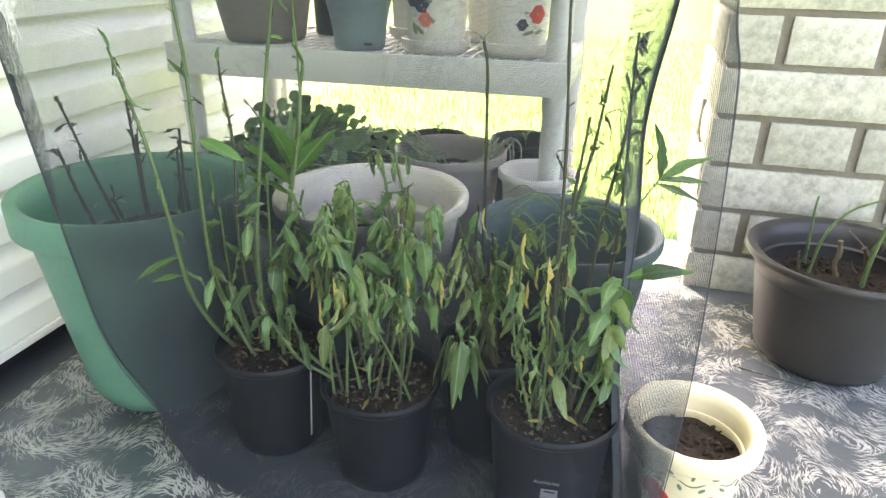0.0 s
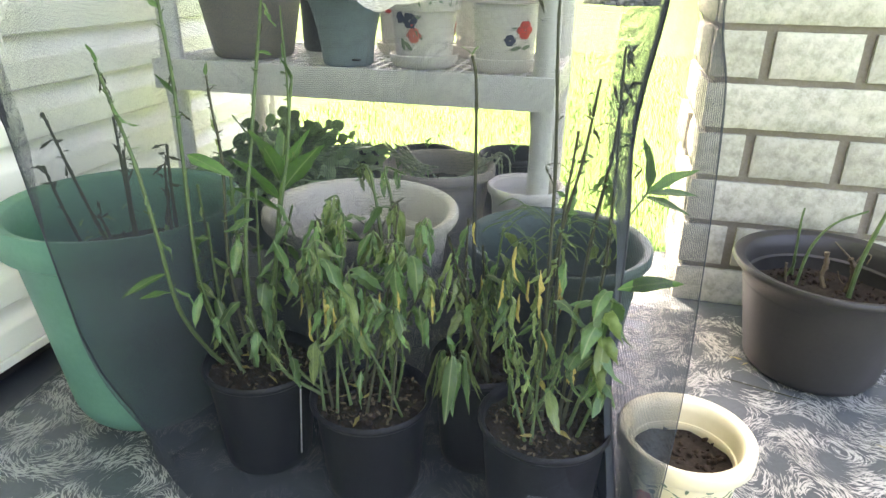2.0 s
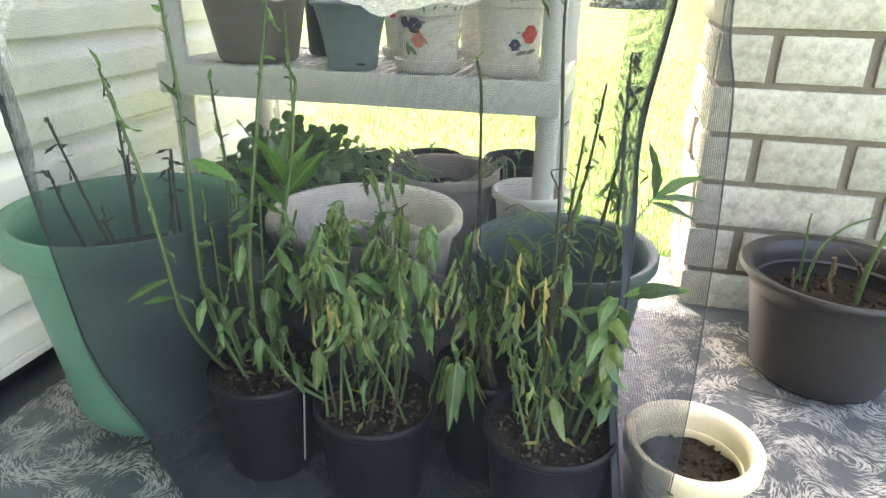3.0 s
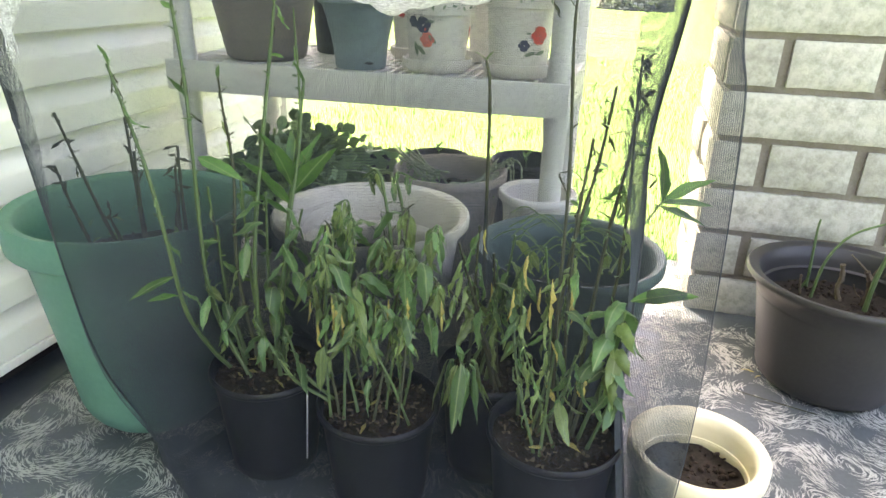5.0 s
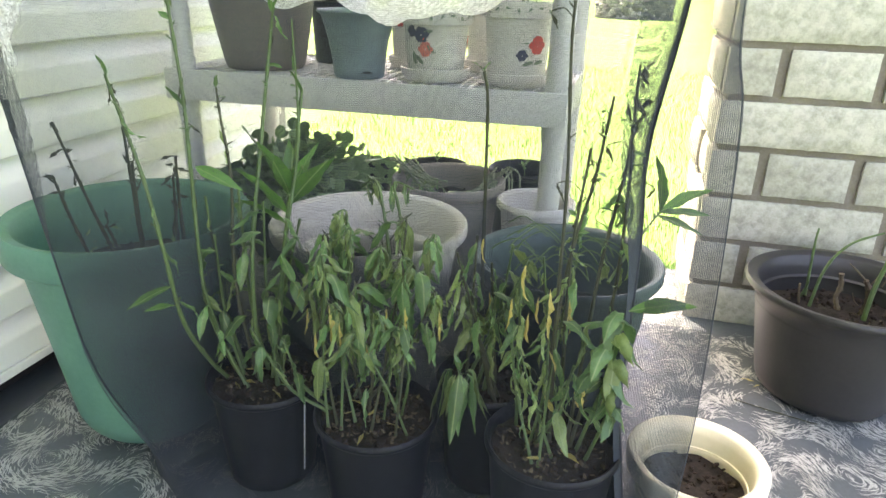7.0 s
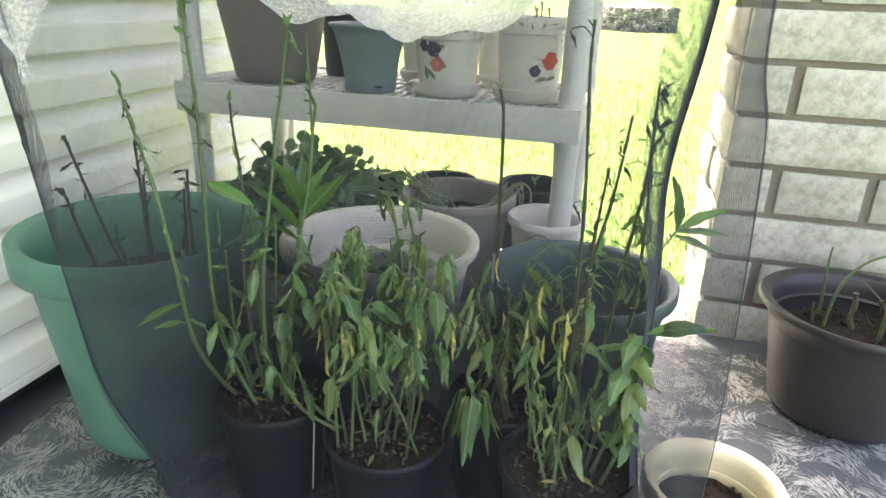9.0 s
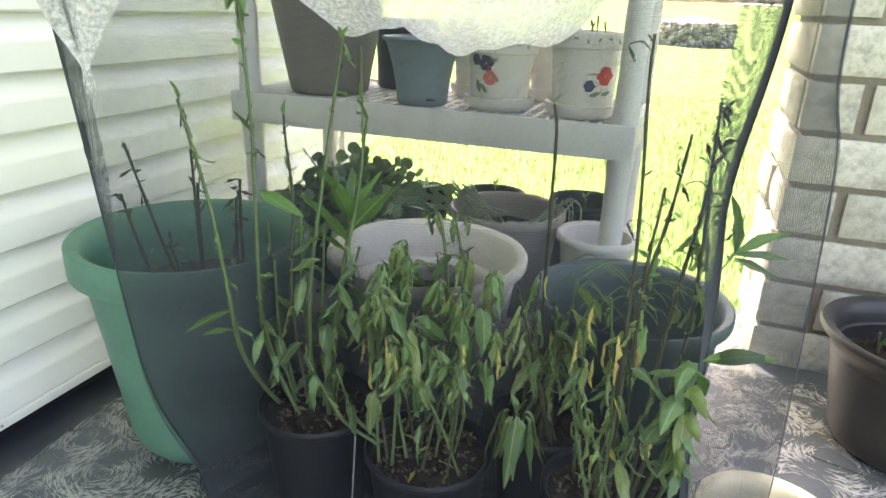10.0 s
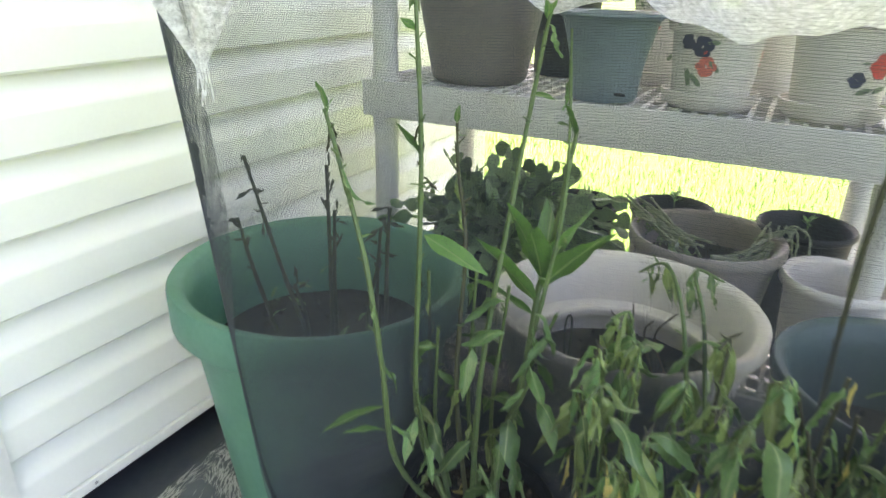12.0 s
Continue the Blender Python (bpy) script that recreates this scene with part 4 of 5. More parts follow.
dress(m2, s2, 4, ("droop", "arch"), 0.6, 1.0, rnd, (0.5, 0.75))
# bent bare tops that hang over the beige planter
for k, ctrl in enumerate(([(0.255, -0.44, 0.36), (0.225, -0.40, 0.48), (0.195, -0.36, 0.520), (0.165, -0.35, 0.500)], [(0.27, -0.42, 0.36), (0.245, -0.38, 0.47), (0.225, -0.35, 0.515), (0.255, -0.34, 0.505)])):
    s = stalk(m2, ctrl, 0.003, 0.0014, STEM, 4, 70 + k)
    dress(m2, s, 6, ("wilt", "rag", "droop", "wilt"), 0.45, 1.0, rnd, (0.4, 0.65))

m3 = thing("milkweed_plant", "thin milkweed with one tall dark stalk and a drooping rosette", "plant", PLANTS)
rnd = random.Random(33)
s = stalk(m3, [(0.388, -0.375, Z3), (0.376, -0.345, 0.36), (0.372, -0.34, 0.54), (0.372, -0.355, 0.66), (0.366, -0.36, 0.700)], 0.0036, 0.0022, DARK_STEM, 5, 80)
put_leaf(m3, "small", s[-1], 200, 20, 0.8, 0, rnd)
put_leaf(m3, "small", s[-1], 30, 40, 0.6, 0, rnd)
for k, (tx, ty, tz) in enumerate(((0.40, -0.40, 0.42), (0.43, -0.39, 0.45), (0.36, -0.42, 0.40), (0.45, -0.40, 0.40), (0.345, -0.40, 0.43), (0.41, -0.43, 0.37), (0.38, -0.42, 0.47), (0.46, -0.42, 0.44), (0.34, -0.43, 0.36))):
    bx, by = 0.400 + rnd.uniform(-0.04, 0.04), -0.38 + rnd.uniform(-0.04, 0.03)
    t = stalk(m3, [(bx, by, Z3), ((bx + tx) / 2, (by + ty) / 2, 0.31), (tx, ty, tz)], 0.0036, 0.0016, STEM if k % 2 else DARK_STEM, 5, 82 + k)
    dress(m3, t, 7, ("droop", "wilt", "rag", "wilt"), 0.45, 1.0, rnd, (0.45, 0.9))
    dress(m3, t, 5, ("rag", "dead"), 0.3, 1.0, rnd, (0.3, 0.6))
for x, y, z, kind, size, az in ((0.409, -0.420, 0.380, "arch", 1.0, -30), (0.387, -0.420, 0.335, "droop", 0.95, 300), (0.414, -0.410, 0.262, "rag", 1.0, 270), (0.388, -0.410, 0.462, "yellow", 0.65, 270), (0.402, -0.410, 0.375, "yellow", 0.6, 260)):
    put_leaf(m3, kind, (x, y, z), az, 0, size, 0, rnd)
t = stalk(m3, [(0.385, -0.400, Z3), (0.372, -0.445, 0.230), (0.374, -0.485, 0.276), (0.382, -0.512, 0.290)], 0.0036, 0.0022, STEM, 3, 90)
for k in range(13):
    az = 150 + 22 * k + rnd.uniform(-10, 10)
    foot = along(t, 0.90 + 0.007 * k) + Vector((0.012 * math.cos(radians(az)), 0.012 * math.sin(radians(az)), rnd.uniform(-0.006, 0.006)))
    put_leaf(m3, "finger", foot, az, rnd.uniform(-30, -8), rnd.uniform(0.75, 1.05), rnd.uniform(-14, 14), rnd)
for k in range(3):
    put_leaf(m3, "small", along(t, 0.99), 120 * k + 30, 45, 0.9, 0, rnd)

m4 = thing("milkweed_plant", "milkweed with tall dark chewed stalks and green lower leaves", "plant", PLANTS)
rnd = random.Random(34)
j1 = stalk(m4, [(0.520, -0.500, Z4), (0.512, -0.49, 0.37), (0.506, -0.46, 0.57), (0.492, -0.42, 0.735), (0.490, -0.41, 0.80)], 0.0030, 0.0018, DARK_STEM, 9, 100)
j2 = stalk(m4, [(0.500, -0.505, Z4), (0.518, -0.47, 0.45), (0.54, -0.43, 0.575), (0.552, -0.40, 0.682)], 0.0030, 0.0018, DARK_STEM, 7, 101)
j3 = stalk(m4, [(0.545, -0.495, Z4), (0.562, -0.46, 0.46), (0.580, -0.42, 0.60), (0.580, -0.40, 0.725)], 0.0030, 0.0018, DARK_STEM, 9, 102)
j4 = stalk(m4, [(0.535, -0.505, Z4), (0.522, -0.47, 0.46), (0.530, -0.41, 0.612)], 0.0030, 0.0018, DARK_STEM, 6, 103)
j5 = stalk(m4, [(0.550, -0.500, Z4), (0.583, -0.48, 0.41), (0.586, -0.44, 0.56), (0.582, -0.42, 0.640)], 0.0030, 0.0018, DARK_STEM, 8, 104)
for k in range(9):
    put_leaf(m4, "dead", along(j3, 1 - 0.028 * k), 73 * k, rnd.uniform(-30, 40), rnd.uniform(0.9, 1.9), rnd.uniform(0, 360), rnd)
for pts, s in ((j3, 0.78), (j5, 0.9), (j2, 0.85), (j5, 0.7), (j1, 0.9), (j4, 0.8)):
    p0 = along(pts, s)
    a0 = rnd.uniform(0, 6.28)
    q = Vector((0.028 * math.cos(a0), 0.028 * math.sin(a0), 0.02))
    bm = bmesh.new()
    tube(bm, curve_points([p0, p0 + q * 0.6, p0 + q + Vector((0.008 * math.cos(a0), 0, -0.012))], 4), 0.0009, 4)
    part("twig", bm, DARK_STEM, m4)
    put_leaf(m4, "dead", p0 + q + Vector((0.008 * math.cos(a0), 0, -0.012)), math.degrees(a0), -40, rnd.uniform(0.7, 1.2), 0, rnd)
for pts in (j2, j3, j4, j5):
    dress(m4, pts, 5, ("dead", "small", "dead"), 0.6, 1.0, rnd, (0.5, 0.9))
    dress(m4, pts, 9, ("wilt", "rag", "small", "wilt"), 0.34, 0.72, rnd, (0.5, 0.85))
k1 = stalk(m4, [(0.575, -0.44, 0.43), (0.602, -0.37, 0.458), (0.642, -0.27, 0.488)], 0.0022, 0.0014, STEM, 1, 105)
for s, az, tilt, size, roll, kind in ((0.99, 120, 80, 0.88, 90, "fresh"), (0.99, 18, 30, 0.85, -60, "fresh"), (0.99, 5, 4, 0.95, 20, "lance"), (0.95, -25, -10, 0.9, 30, "lance"), (0.7, 170, 20, 0.5, 0, "lance")):
    put_leaf(m4, kind, along(k1, s), az, tilt, size, roll, rnd)
l1 = stalk(m4, [(0.560, -0.505, Z4), (0.588, -0.53, 0.33), (0.598, -0.55, 0.43)], 0.0030, 0.0020, STEM, 3, 106)
put_leaf(m4, "fresh", (0.604, -0.525, 0.432), 8, 14, 0.80, -78, rnd)
dress(m4, l1, 11, ("droop", "arch", "arch"), 0.45, 1.0, rnd, (0.5, 0.8), 220, 110, (-10, 25))
l2 = stalk(m4, [(0.575, -0.52, Z4), (0.598, -0.54, 0.29), (0.605, -0.545, 0.36)], 0.0028, 0.0018, STEM, 2, 107)
dress(m4, l2, 7, ("droop", "arch"), 0.45, 1.0, rnd, (0.45, 0.7), 220, 110, (-10, 25))
for k, (tx, ty, tz) in enumerate(((0.46, -0.50, 0.44), (0.485, -0.47, 0.47), (0.445, -0.48, 0.40), (0.505, -0.53, 0.40), (0.47, -0.54, 0.36), (0.545, -0.56, 0.36), (0.53, -0.44, 0.47))):
    bx, by = 0.515 + rnd.uniform(-0.05, 0.03), -0.51 + rnd.uniform(-0.05, 0.05)
    t = stalk(m4, [(bx, by, Z4), (bx * 0.5 + tx * 0.5 + rnd.uniform(-.01, .01), (by + ty) / 2, (Z4 + tz) / 2), (tx, ty, tz)], 0.0026, 0.0015, STEM, 4, 110 + k)
    dress(m4, t, 7, ("wilt", "rag", "yellow" if k % 3 == 0 else "rag", "wilt", "droop"), 0.45, 1.0, rnd, (0.45, 0.85))
    dress(m4, t, 6, ("rag", "dead"), 0.25, 1.0, rnd, (0.3, 0.6))
for x, y, z, kind, size, az in ((0.523, -0.545, 0.415, "arch", 0.85, -35), (0.533, -0.530, 0.470, "droop", 0.7, 290), (0.559, -0.550, 0.420, "droop", 0.9, 215), (0.585, -0.545, 0.425, "arch", 0.75, 20), (0.595, -0.550, 0.375, "droop", 0.85, 265),
                                (0.580, -0.555, 0.340, "arch", 0.7, 330), (0.560, -0.545, 0.285, "arch", 0.65, 10), (0.570, -0.555, 0.390, "droop", 0.8, 240)):
    put_leaf(m4, kind, (x, y, z), az, 0, size, 0, rnd)
for x, y, z, size, az, tilt in ((0.598, -0.548, 0.440, 0.66, 235, 10), (0.588, -0.552, 0.415, 0.72, 275, 0), (0.588, -0.556, 0.395, 0.78, 250, 15), (0.586, -0.548, 0.375, 0.62, 290, 0),
                                (0.583, -0.556, 0.355, 0.70, 215, 5), (0.588, -0.552, 0.335, 0.62, 265, -5), (0.592, -0.545, 0.300, 0.60, 325, 5)):
    put_leaf(m4, "broad", (x, y, z), az, tilt, size, rnd.uniform(-25, 25), rnd)
for x, y, z, size in ((0.469, -0.53, 0.480, 0.85), (0.455, -0.53, 0.430, 0.7), (0.490, -0.535, 0.440, 0.6), (0.530, -0.54, 0.445, 0.65), (0.504, -0.545, 0.458, 1.1), (0.478, -0.53, 0.412, 0.7), (0.553, -0.555, 0.333, 0.65), (0.560, -0.555, 0.335, 0.70), (0.556, -0.558, 0.330, 0.6)):
    put_leaf(m4, "yellow", (x, y, z), 230 + 40 * size, 0, size, 0, rnd)
# chewed midribs that curl over the blue planter
for k in range(20):
    p0 = Vector((rnd.uniform(0.42, 0.53), rnd.uniform(-0.46, -0.40), rnd.uniform(0.42, 0.50)))
    a0, l0 = rnd.uniform(-0.7, 0.7) + (math.pi if k % 3 == 0 else 0), rnd.uniform(0.04, 0.085)
    q = Vector((math.cos(a0) * l0, math.sin(a0) * l0 * 0.6, 0))
    bm = bmesh.new()
    tube(bm, curve_points([p0, p0 + q * 0.35 + Vector((0, 0, rnd.uniform(0.006, 0.02))), p0 + q * 0.8, p0 + q + Vector((0, 0, rnd.uniform(-0.03, -0.008)))], 4), 0.0010, 4)
    part("midrib", bm, STEM, m4)

# bare chewed stalks in the green planter
m5 = thing("milkweed_plant", "dark chewed milkweed stalks in the green planter", "plant", PLANTS)
rnd = random.Random(35)
for k, ctrl in enumerate(([(-0.285, -0.405, 0.312), (-0.300, -0.435, 0.44), (-0.312, -0.470, 0.595)], [(-0.245, -0.395, 0.312), (-0.235, -0.405, 0.46), (-0.222, -0.42, 0.585)], [(-0.225, -0.41, 0.312), (-0.210, -0.43, 0.43), (-0.197, -0.44, 0.535)],
                          [(-0.15, -0.40, 0.312), (-0.140, -0.41, 0.46), (-0.128, -0.42, 0.545)], [(-0.33, -0.42, 0.312), (-0.345, -0.44, 0.42), (-0.350, -0.455, 0.50)], [(-0.18, -0.38, 0.312), (-0.175, -0.38, 0.42), (-0.165, -0.385, 0.50)],
                          [(-0.26, -0.43, 0.312), (-0.255, -0.44, 0.37), (-0.262, -0.45, 0.42)], [(-0.21, -0.36, 0.312), (-0.2, -0.36, 0.38), (-0.19, -0.355, 0.43)])):
    s = stalk(m5, ctrl, 0.0032, 0.002, DARK_STEM, 8, 130 + k)
    for q in range(5 if k < 6 else 2):
        put_leaf(m5, "dead", along(s, 0.99 - 0.07 * q), rnd.uniform(0, 360), rnd.uniform(-20, 60), rnd.uniform(0.6, 1.3), rnd.uniform(0, 360), rnd)
for k in range(12):
    put_leaf(m5, "small", (-0.25 + rnd.uniform(-0.1, 0.1), -0.41 + rnd.uniform(-0.08, 0.05), 0.318 + rnd.uniform(0, 0.09)), rnd.uniform(0, 360), 20, rnd.uniform(0.5, 1), 0, rnd)

# dry flakes, fallen leaves and prunings on the soil
FLAKES = []
for i in range(6):
    rnd = random.Random(400 + i)
    l, w_, t_ = rnd.uniform(0.006, 0.014), rnd.uniform(0.0012, 0.004), 0.0006
    bm = bmesh.new()
    rows = []
    for k in range(4):
        x, q = l * (k / 3 - 0.5), w_ * (0.4, 1.0, 0.9, 0.3)[k] * rnd.uniform(0.7, 1.1)
        z = 0.0018 * math.sin(k * 1.7 + i)
        rows.append([bm.verts.new(c) for c in ((x, -q, z), (x, q, z + 0.0005), (x, q, z + t_ + 0.0005), (x, -q, z + t_))])
    for r0, r1 in zip(rows, rows[1:]):
        for k in range(4):
            bm.faces.new((r0[k], r0[(k + 1) % 4], r1[(k + 1) % 4], r1[k]))
    bm.faces.new(rows[0])
    bm.faces.new(rows[-1])
    FLAKES.append(finish(bm, (DRY, DRY, DRY_DARK)[i % 3], False))
for cx, cy, z, n, seed in ((0.244, -0.496, Z2 + 0.002, 90, 5), (0.525, -0.509, Z4 + 0.004, 80, 6), (0.035, -0.473, Z1 + 0.002, 50, 7)):
    rnd = random.Random(seed)
    litter = thing("plant_litter", "dry brown flakes and fallen yellow leaves on the soil", "litter", at=(cx, cy, z))
    for k in range(n):
        ob = new("flake", FLAKES[rnd.randrange(6)])
        ob.parent = litter
        a0, r = rnd.uniform(0, 6.28), 0.082 * math.sqrt(rnd.random())
        ob.matrix_local = pose(r * math.cos(a0), r * math.sin(a0), rnd.uniform(0.002, 0.007), rnd.uniform(-25, 25), rnd.uniform(-35, 35), rnd.uniform(0, 360))
    for k in range(5):
        put_leaf(litter, "fallen", (rnd.uniform(-0.05, 0.03), rnd.uniform(-0.07, 0.02), 0.010), rnd.uniform(0, 360), 8, rnd.uniform(0.3, 0.55), rnd.uniform(-40, 40), rnd)


# ---- other plants ----
def shoot(bm, base, heading, count, rnd):
    """A chain of small rounded pads, one connected strip that bends from pad to pad."""
    p, d = Vector(base), Vector(heading).normalized()
    side = d.cross(Vector((rnd.uniform(-1, 1), rnd.uniform(-1, 1), rnd.uniform(-1, 1)))).normalized()
    prev = None
    for q in range(count):
        length, width = rnd.uniform(0.028, 0.042), rnd.uniform(0.024, 0.036)
        side = (side + Vector((rnd.uniform(-.6, .6), rnd.uniform(-.6, .6), rnd.uniform(-.6, .6)))).normalized()
        side = (side - d * side.dot(d)).normalized()
        nrm = d.cross(side) * 0.0030
        for i in range(5):
            s = (i + 0.5) / 5
            w = width * 0.5 * (0.30, 0.88, 1.0, 0.92, 0.5)[i]
            c = p + d * length * s
            row = [bm.verts.new(c - side * w), bm.verts.new(c + nrm * w / width * 2), bm.verts.new(c + side * w), bm.verts.new(c - nrm * w / width * 2)]
            if prev:
                for k in range(4):
                    bm.faces.new((prev[k], prev[(k + 1) % 4], row[(k + 1) % 4], row[k]))
            prev = row
        p = p + d * length
        d = (d + Vector((rnd.uniform(-.45, .45), rnd.uniform(-.4, .4), -0.16))).normalized()
    bm.faces.new(prev)


cact = thing("leafy_cactus", "dark green leafy cactus spreading over its black pot", "plant", at=(-0.225, 0.115, LOW + 0.150))
rnd = random.Random(50)
for k in range(400):
    az = rnd.uniform(0, 6.283)
    el = rnd.uniform(0.05, 1.35)
    heading = (math.cos(az) * math.cos(el) * 0.9 + 0.55, math.sin(az) * math.cos(el) * 0.8 - 0.15, math.sin(el) * 0.9 + 0.16)
    bm = bmesh.new()
    lean = k >= 290
    if lean:
        heading = (rnd.uniform(0.3, 1.0), rnd.uniform(-0.7, 0.3), rnd.uniform(0.15, 0.85))
    shoot(bm, (rnd.uniform(0.0, 0.085) if lean else rnd.uniform(-0.07, 0.07), rnd.uniform(-0.06, 0.06), -0.004), heading, rnd.randint(4, 7) if lean else rnd.randint(3, 6), rnd)
    part("shoot", bm, CACTUS, cact, angle=1.0)

sedum = thing("wilted_plant", "pale wilted plant hanging over the grey planter's rim", "plant", at=(0.196, 0.110, LOW + 0.007))
rnd = random.Random(51)
ROPES = (
    (8, (-0.152, 0.085, 0.240), (-0.105, 0.020, 0.238), (-0.060, -0.040, 0.228), (-0.015, -0.088, 0.236)),
    (6, (0.030, -0.086, 0.218), (0.072, -0.045, 0.208), (0.103, 0.025, 0.218), (0.116, 0.076, 0.240)),
    (3, (0.095, 0.040, 0.222), (0.122, 0.032, 0.247), (0.143, 0.022, 0.238), (0.148, 0.016, 0.205)),
    (4, (-0.010, 0.000, 0.178), (-0.035, -0.010, 0.205), (-0.070, -0.012, 0.236), (-0.118, 0.010, 0.244)),
    (3, (0.010, 0.005, 0.178), (0.035, 0.000, 0.196), (0.070, 0.005, 0.212), (0.100, 0.030, 0.226)))
for count, *ctrl in ROPES:
    for k in range(count):
        dx, dy, dz = rnd.uniform(-0.020, 0.020), rnd.uniform(-0.020, 0.020), rnd.uniform(-0.004, 0.010)
        pts = curve_points([(x + dx + rnd.uniform(-.012, .012), y + dy + rnd.uniform(-.012, .012), z + (dz if z > 0.2 else 0)) for x, y, z in ctrl], 5)
        bm = bmesh.new()
        tube(bm, pts, [rnd.uniform(0.0014, 0.0036) for _ in pts], 6)
        part("stem", bm, WITHERED, sedum)
        if count > 3:
            dress(sedum, pts, 4, ("rag", "wilt"), 0.1, 1.0, rnd, (0.3, 0.55))

for (x, y, z, n), seed in zip(((0.351, 0.240, LOW + 0.177, 5), (0.103, 0.330, LOW + 0.158, 6)), (61, 62)):
    rnd = random.Random(seed)
    sd = thing("seedling", "tiny pale green seedling in a black pot", "plant", "seedlings", at=(x, y, z))
    bm = bmesh.new()
    tube(bm, [(0, 0, -0.002), (0.003, 0.002, 0.04), (0.002, 0, 0.076)], [0.0014, 0.0012, 0.001], 5)
    part("stem", bm, STEM, sd)
    for k in range(n):
        put_leaf(sd, "small", (0.002, 0, 0.074 - 0.003 * k), 70 * k, 25, 0.75, 0, rnd)

# beige planter: wire hoop and a dry stalk
bm = bmesh.new()
tube(bm, curve_points([(0, 0, -0.03), (-0.004, 0, 0.02), (0.0, 0, 0.042), (0.006, 0, 0.03), (0.006, 0, -0.03)], 5), 0.0018, 6)
hoop = tagged(part("wire_hoop", bm, DARK_STEM), "dark wire hoop stuck in the beige planter's soil", "wire")
hoop.matrix_world = pose(0.055, -0.222, 0.310)
dry = thing("dry_stalk", "dry leafless stalk in the beige planter", "plant", at=(0.16, -0.20, 0.279))
rnd = random.Random(63)
for k in range(4):
    bm = bmesh.new()
    tube(bm, curve_points([(0.02 * k - 0.02, 0, 0), (0.015 * k - 0.03, 0.005, 0.06), (0.03 * k - 0.05, 0, 0.085 + 0.02 * (k % 2))], 4), 0.0014, 5)
    part("stem", bm, DRY, dry)

# brown planter: green stalks and withered stubs
st = thing("cut_stalks", "green stalks and dry cut stubs in the brown planter", "plant", at=(1.064, 0.101, 0.171))
for k, (ctrl, r) in enumerate((([(-0.043, 0.106, 0), (-0.046, 0.106, 0.065), (-0.050, 0.106, 0.136), (-0.048, 0.11, 0.165)], 0.0028),
                               ([(-0.045, 0.054, 0), (-0.037, 0.054, 0.076), (-0.020, 0.054, 0.125), (0.010, 0.056, 0.160), (0.060, 0.06, 0.185)], 0.0030),
                               ([(0.053, 0.019, 0), (0.057, 0.019, 0.081), (0.073, 0.019, 0.172), (0.085, 0.02, 0.22)], 0.0046),
                               ([(-0.060, 0.090, 0), (-0.052, 0.085, 0.028), (-0.050, 0.08, 0.050)], 0.0024))):
    bm = bmesh.new()
    pts = curve_points(ctrl, 6)
    tube(bm, pts, [r * (1.15 - 0.4 * i / len(pts)) + (0.0005 if i % 5 == 0 else 0) for i in range(len(pts))], 8)
    part("stem", bm, STEM, st)
for k, (ctrl, radii) in enumerate((([(0.012, 0.055, 0), (0.002, 0.055, 0.030), (0.006, 0.055, 0.055), (0.001, 0.055, 0.086)], (0.0062, 0.0045, 0.0060, 0.0042)),
                                   ([(0.057, 0.044, 0), (0.061, 0.044, 0.030), (0.057, 0.044, 0.060), (0.046, 0.044, 0.080)], (0.0085, 0.0068, 0.0076, 0.0040)),
                                   ([(0.048, 0.044, 0.078), (0.026, 0.044, 0.099), (0.008, 0.044, 0.115)], (0.0024, 0.0018, 0.0011)),
                                   ([(0.056, 0.044, 0.070), (0.070, 0.046, 0.094), (0.084, 0.047, 0.090), (0.080, 0.047, 0.070)], (0.0018, 0.0016, 0.0015, 0.0010)),
                                   ([(0.063, 0.085, 0), (0.050, 0.085, 0.014), (0.043, 0.085, 0.031)], (0.0014, 0.0012, 0.0009)),
                                   ([(-0.063, 0.068, 0), (-0.068, 0.068, 0.026), (-0.070, 0.068, 0.046)], (0.0030, 0.0026, 0.0028)))):
    bm = bmesh.new()
    pts = curve_points(ctrl, 5)
    spread = [radii[min(int(i / 5), len(radii) - 2)] * (1 - i / 5 % 1) + radii[min(int(i / 5) + 1, len(radii) - 1)] * (i / 5 % 1) for i in range(len(pts))]
    tube(bm, pts, [r * (1 + 0.18 * math.sin(i * 2.3 + k)) for i, r in enumerate(spread)], 7)
    part("stub", bm, DRY_DARK if k == 1 else DRY, st)

# plant tag and the printing on the nursery pot
bm = bmesh.new()
box(bm, -0.0005, 0.0005, -0.0012, 0.0012, -0.15, 0.004)
tag = tagged(part("plant_tag", bm, TAG_WHITE), "thin white plant tag hanging down the pot's side", "tag")
tag.matrix_world = pose(0.128, -0.515, 0.190, 0, 5, -25)
npot4 = [c for c in bpy.data.objects["nursery_pot.003"].children if c.name.startswith("body")][0]
cv = bpy.data.curves.new("print", "FONT")
cv.body, cv.size, cv.extrude, cv.align_x = "Asclepias", 0.010, 0.0002, "CENTER"
cv.materials.append(PRINT_GREY)
txt = new("printed_word", cv)
txt.parent = npot4
txt.matrix_local = pose(0.008, -0.0935, 0.128, 94, 0, 5)
bm = bmesh.new()
for x0, x1, z0, z1 in ((-0.012, 0.012, 0.0, 0.003), (-0.012, -0.008, -0.03, 0.0), (0.008, 0.012, -0.03, 0.0), (-0.008, 0.008, -0.014, -0.004)):
    box(bm, x0, x1, -0.0004, 0.0004, z0, z1)
pr = part("printed_panel", bm, PRINT_GREY, npot4, smooth=False)
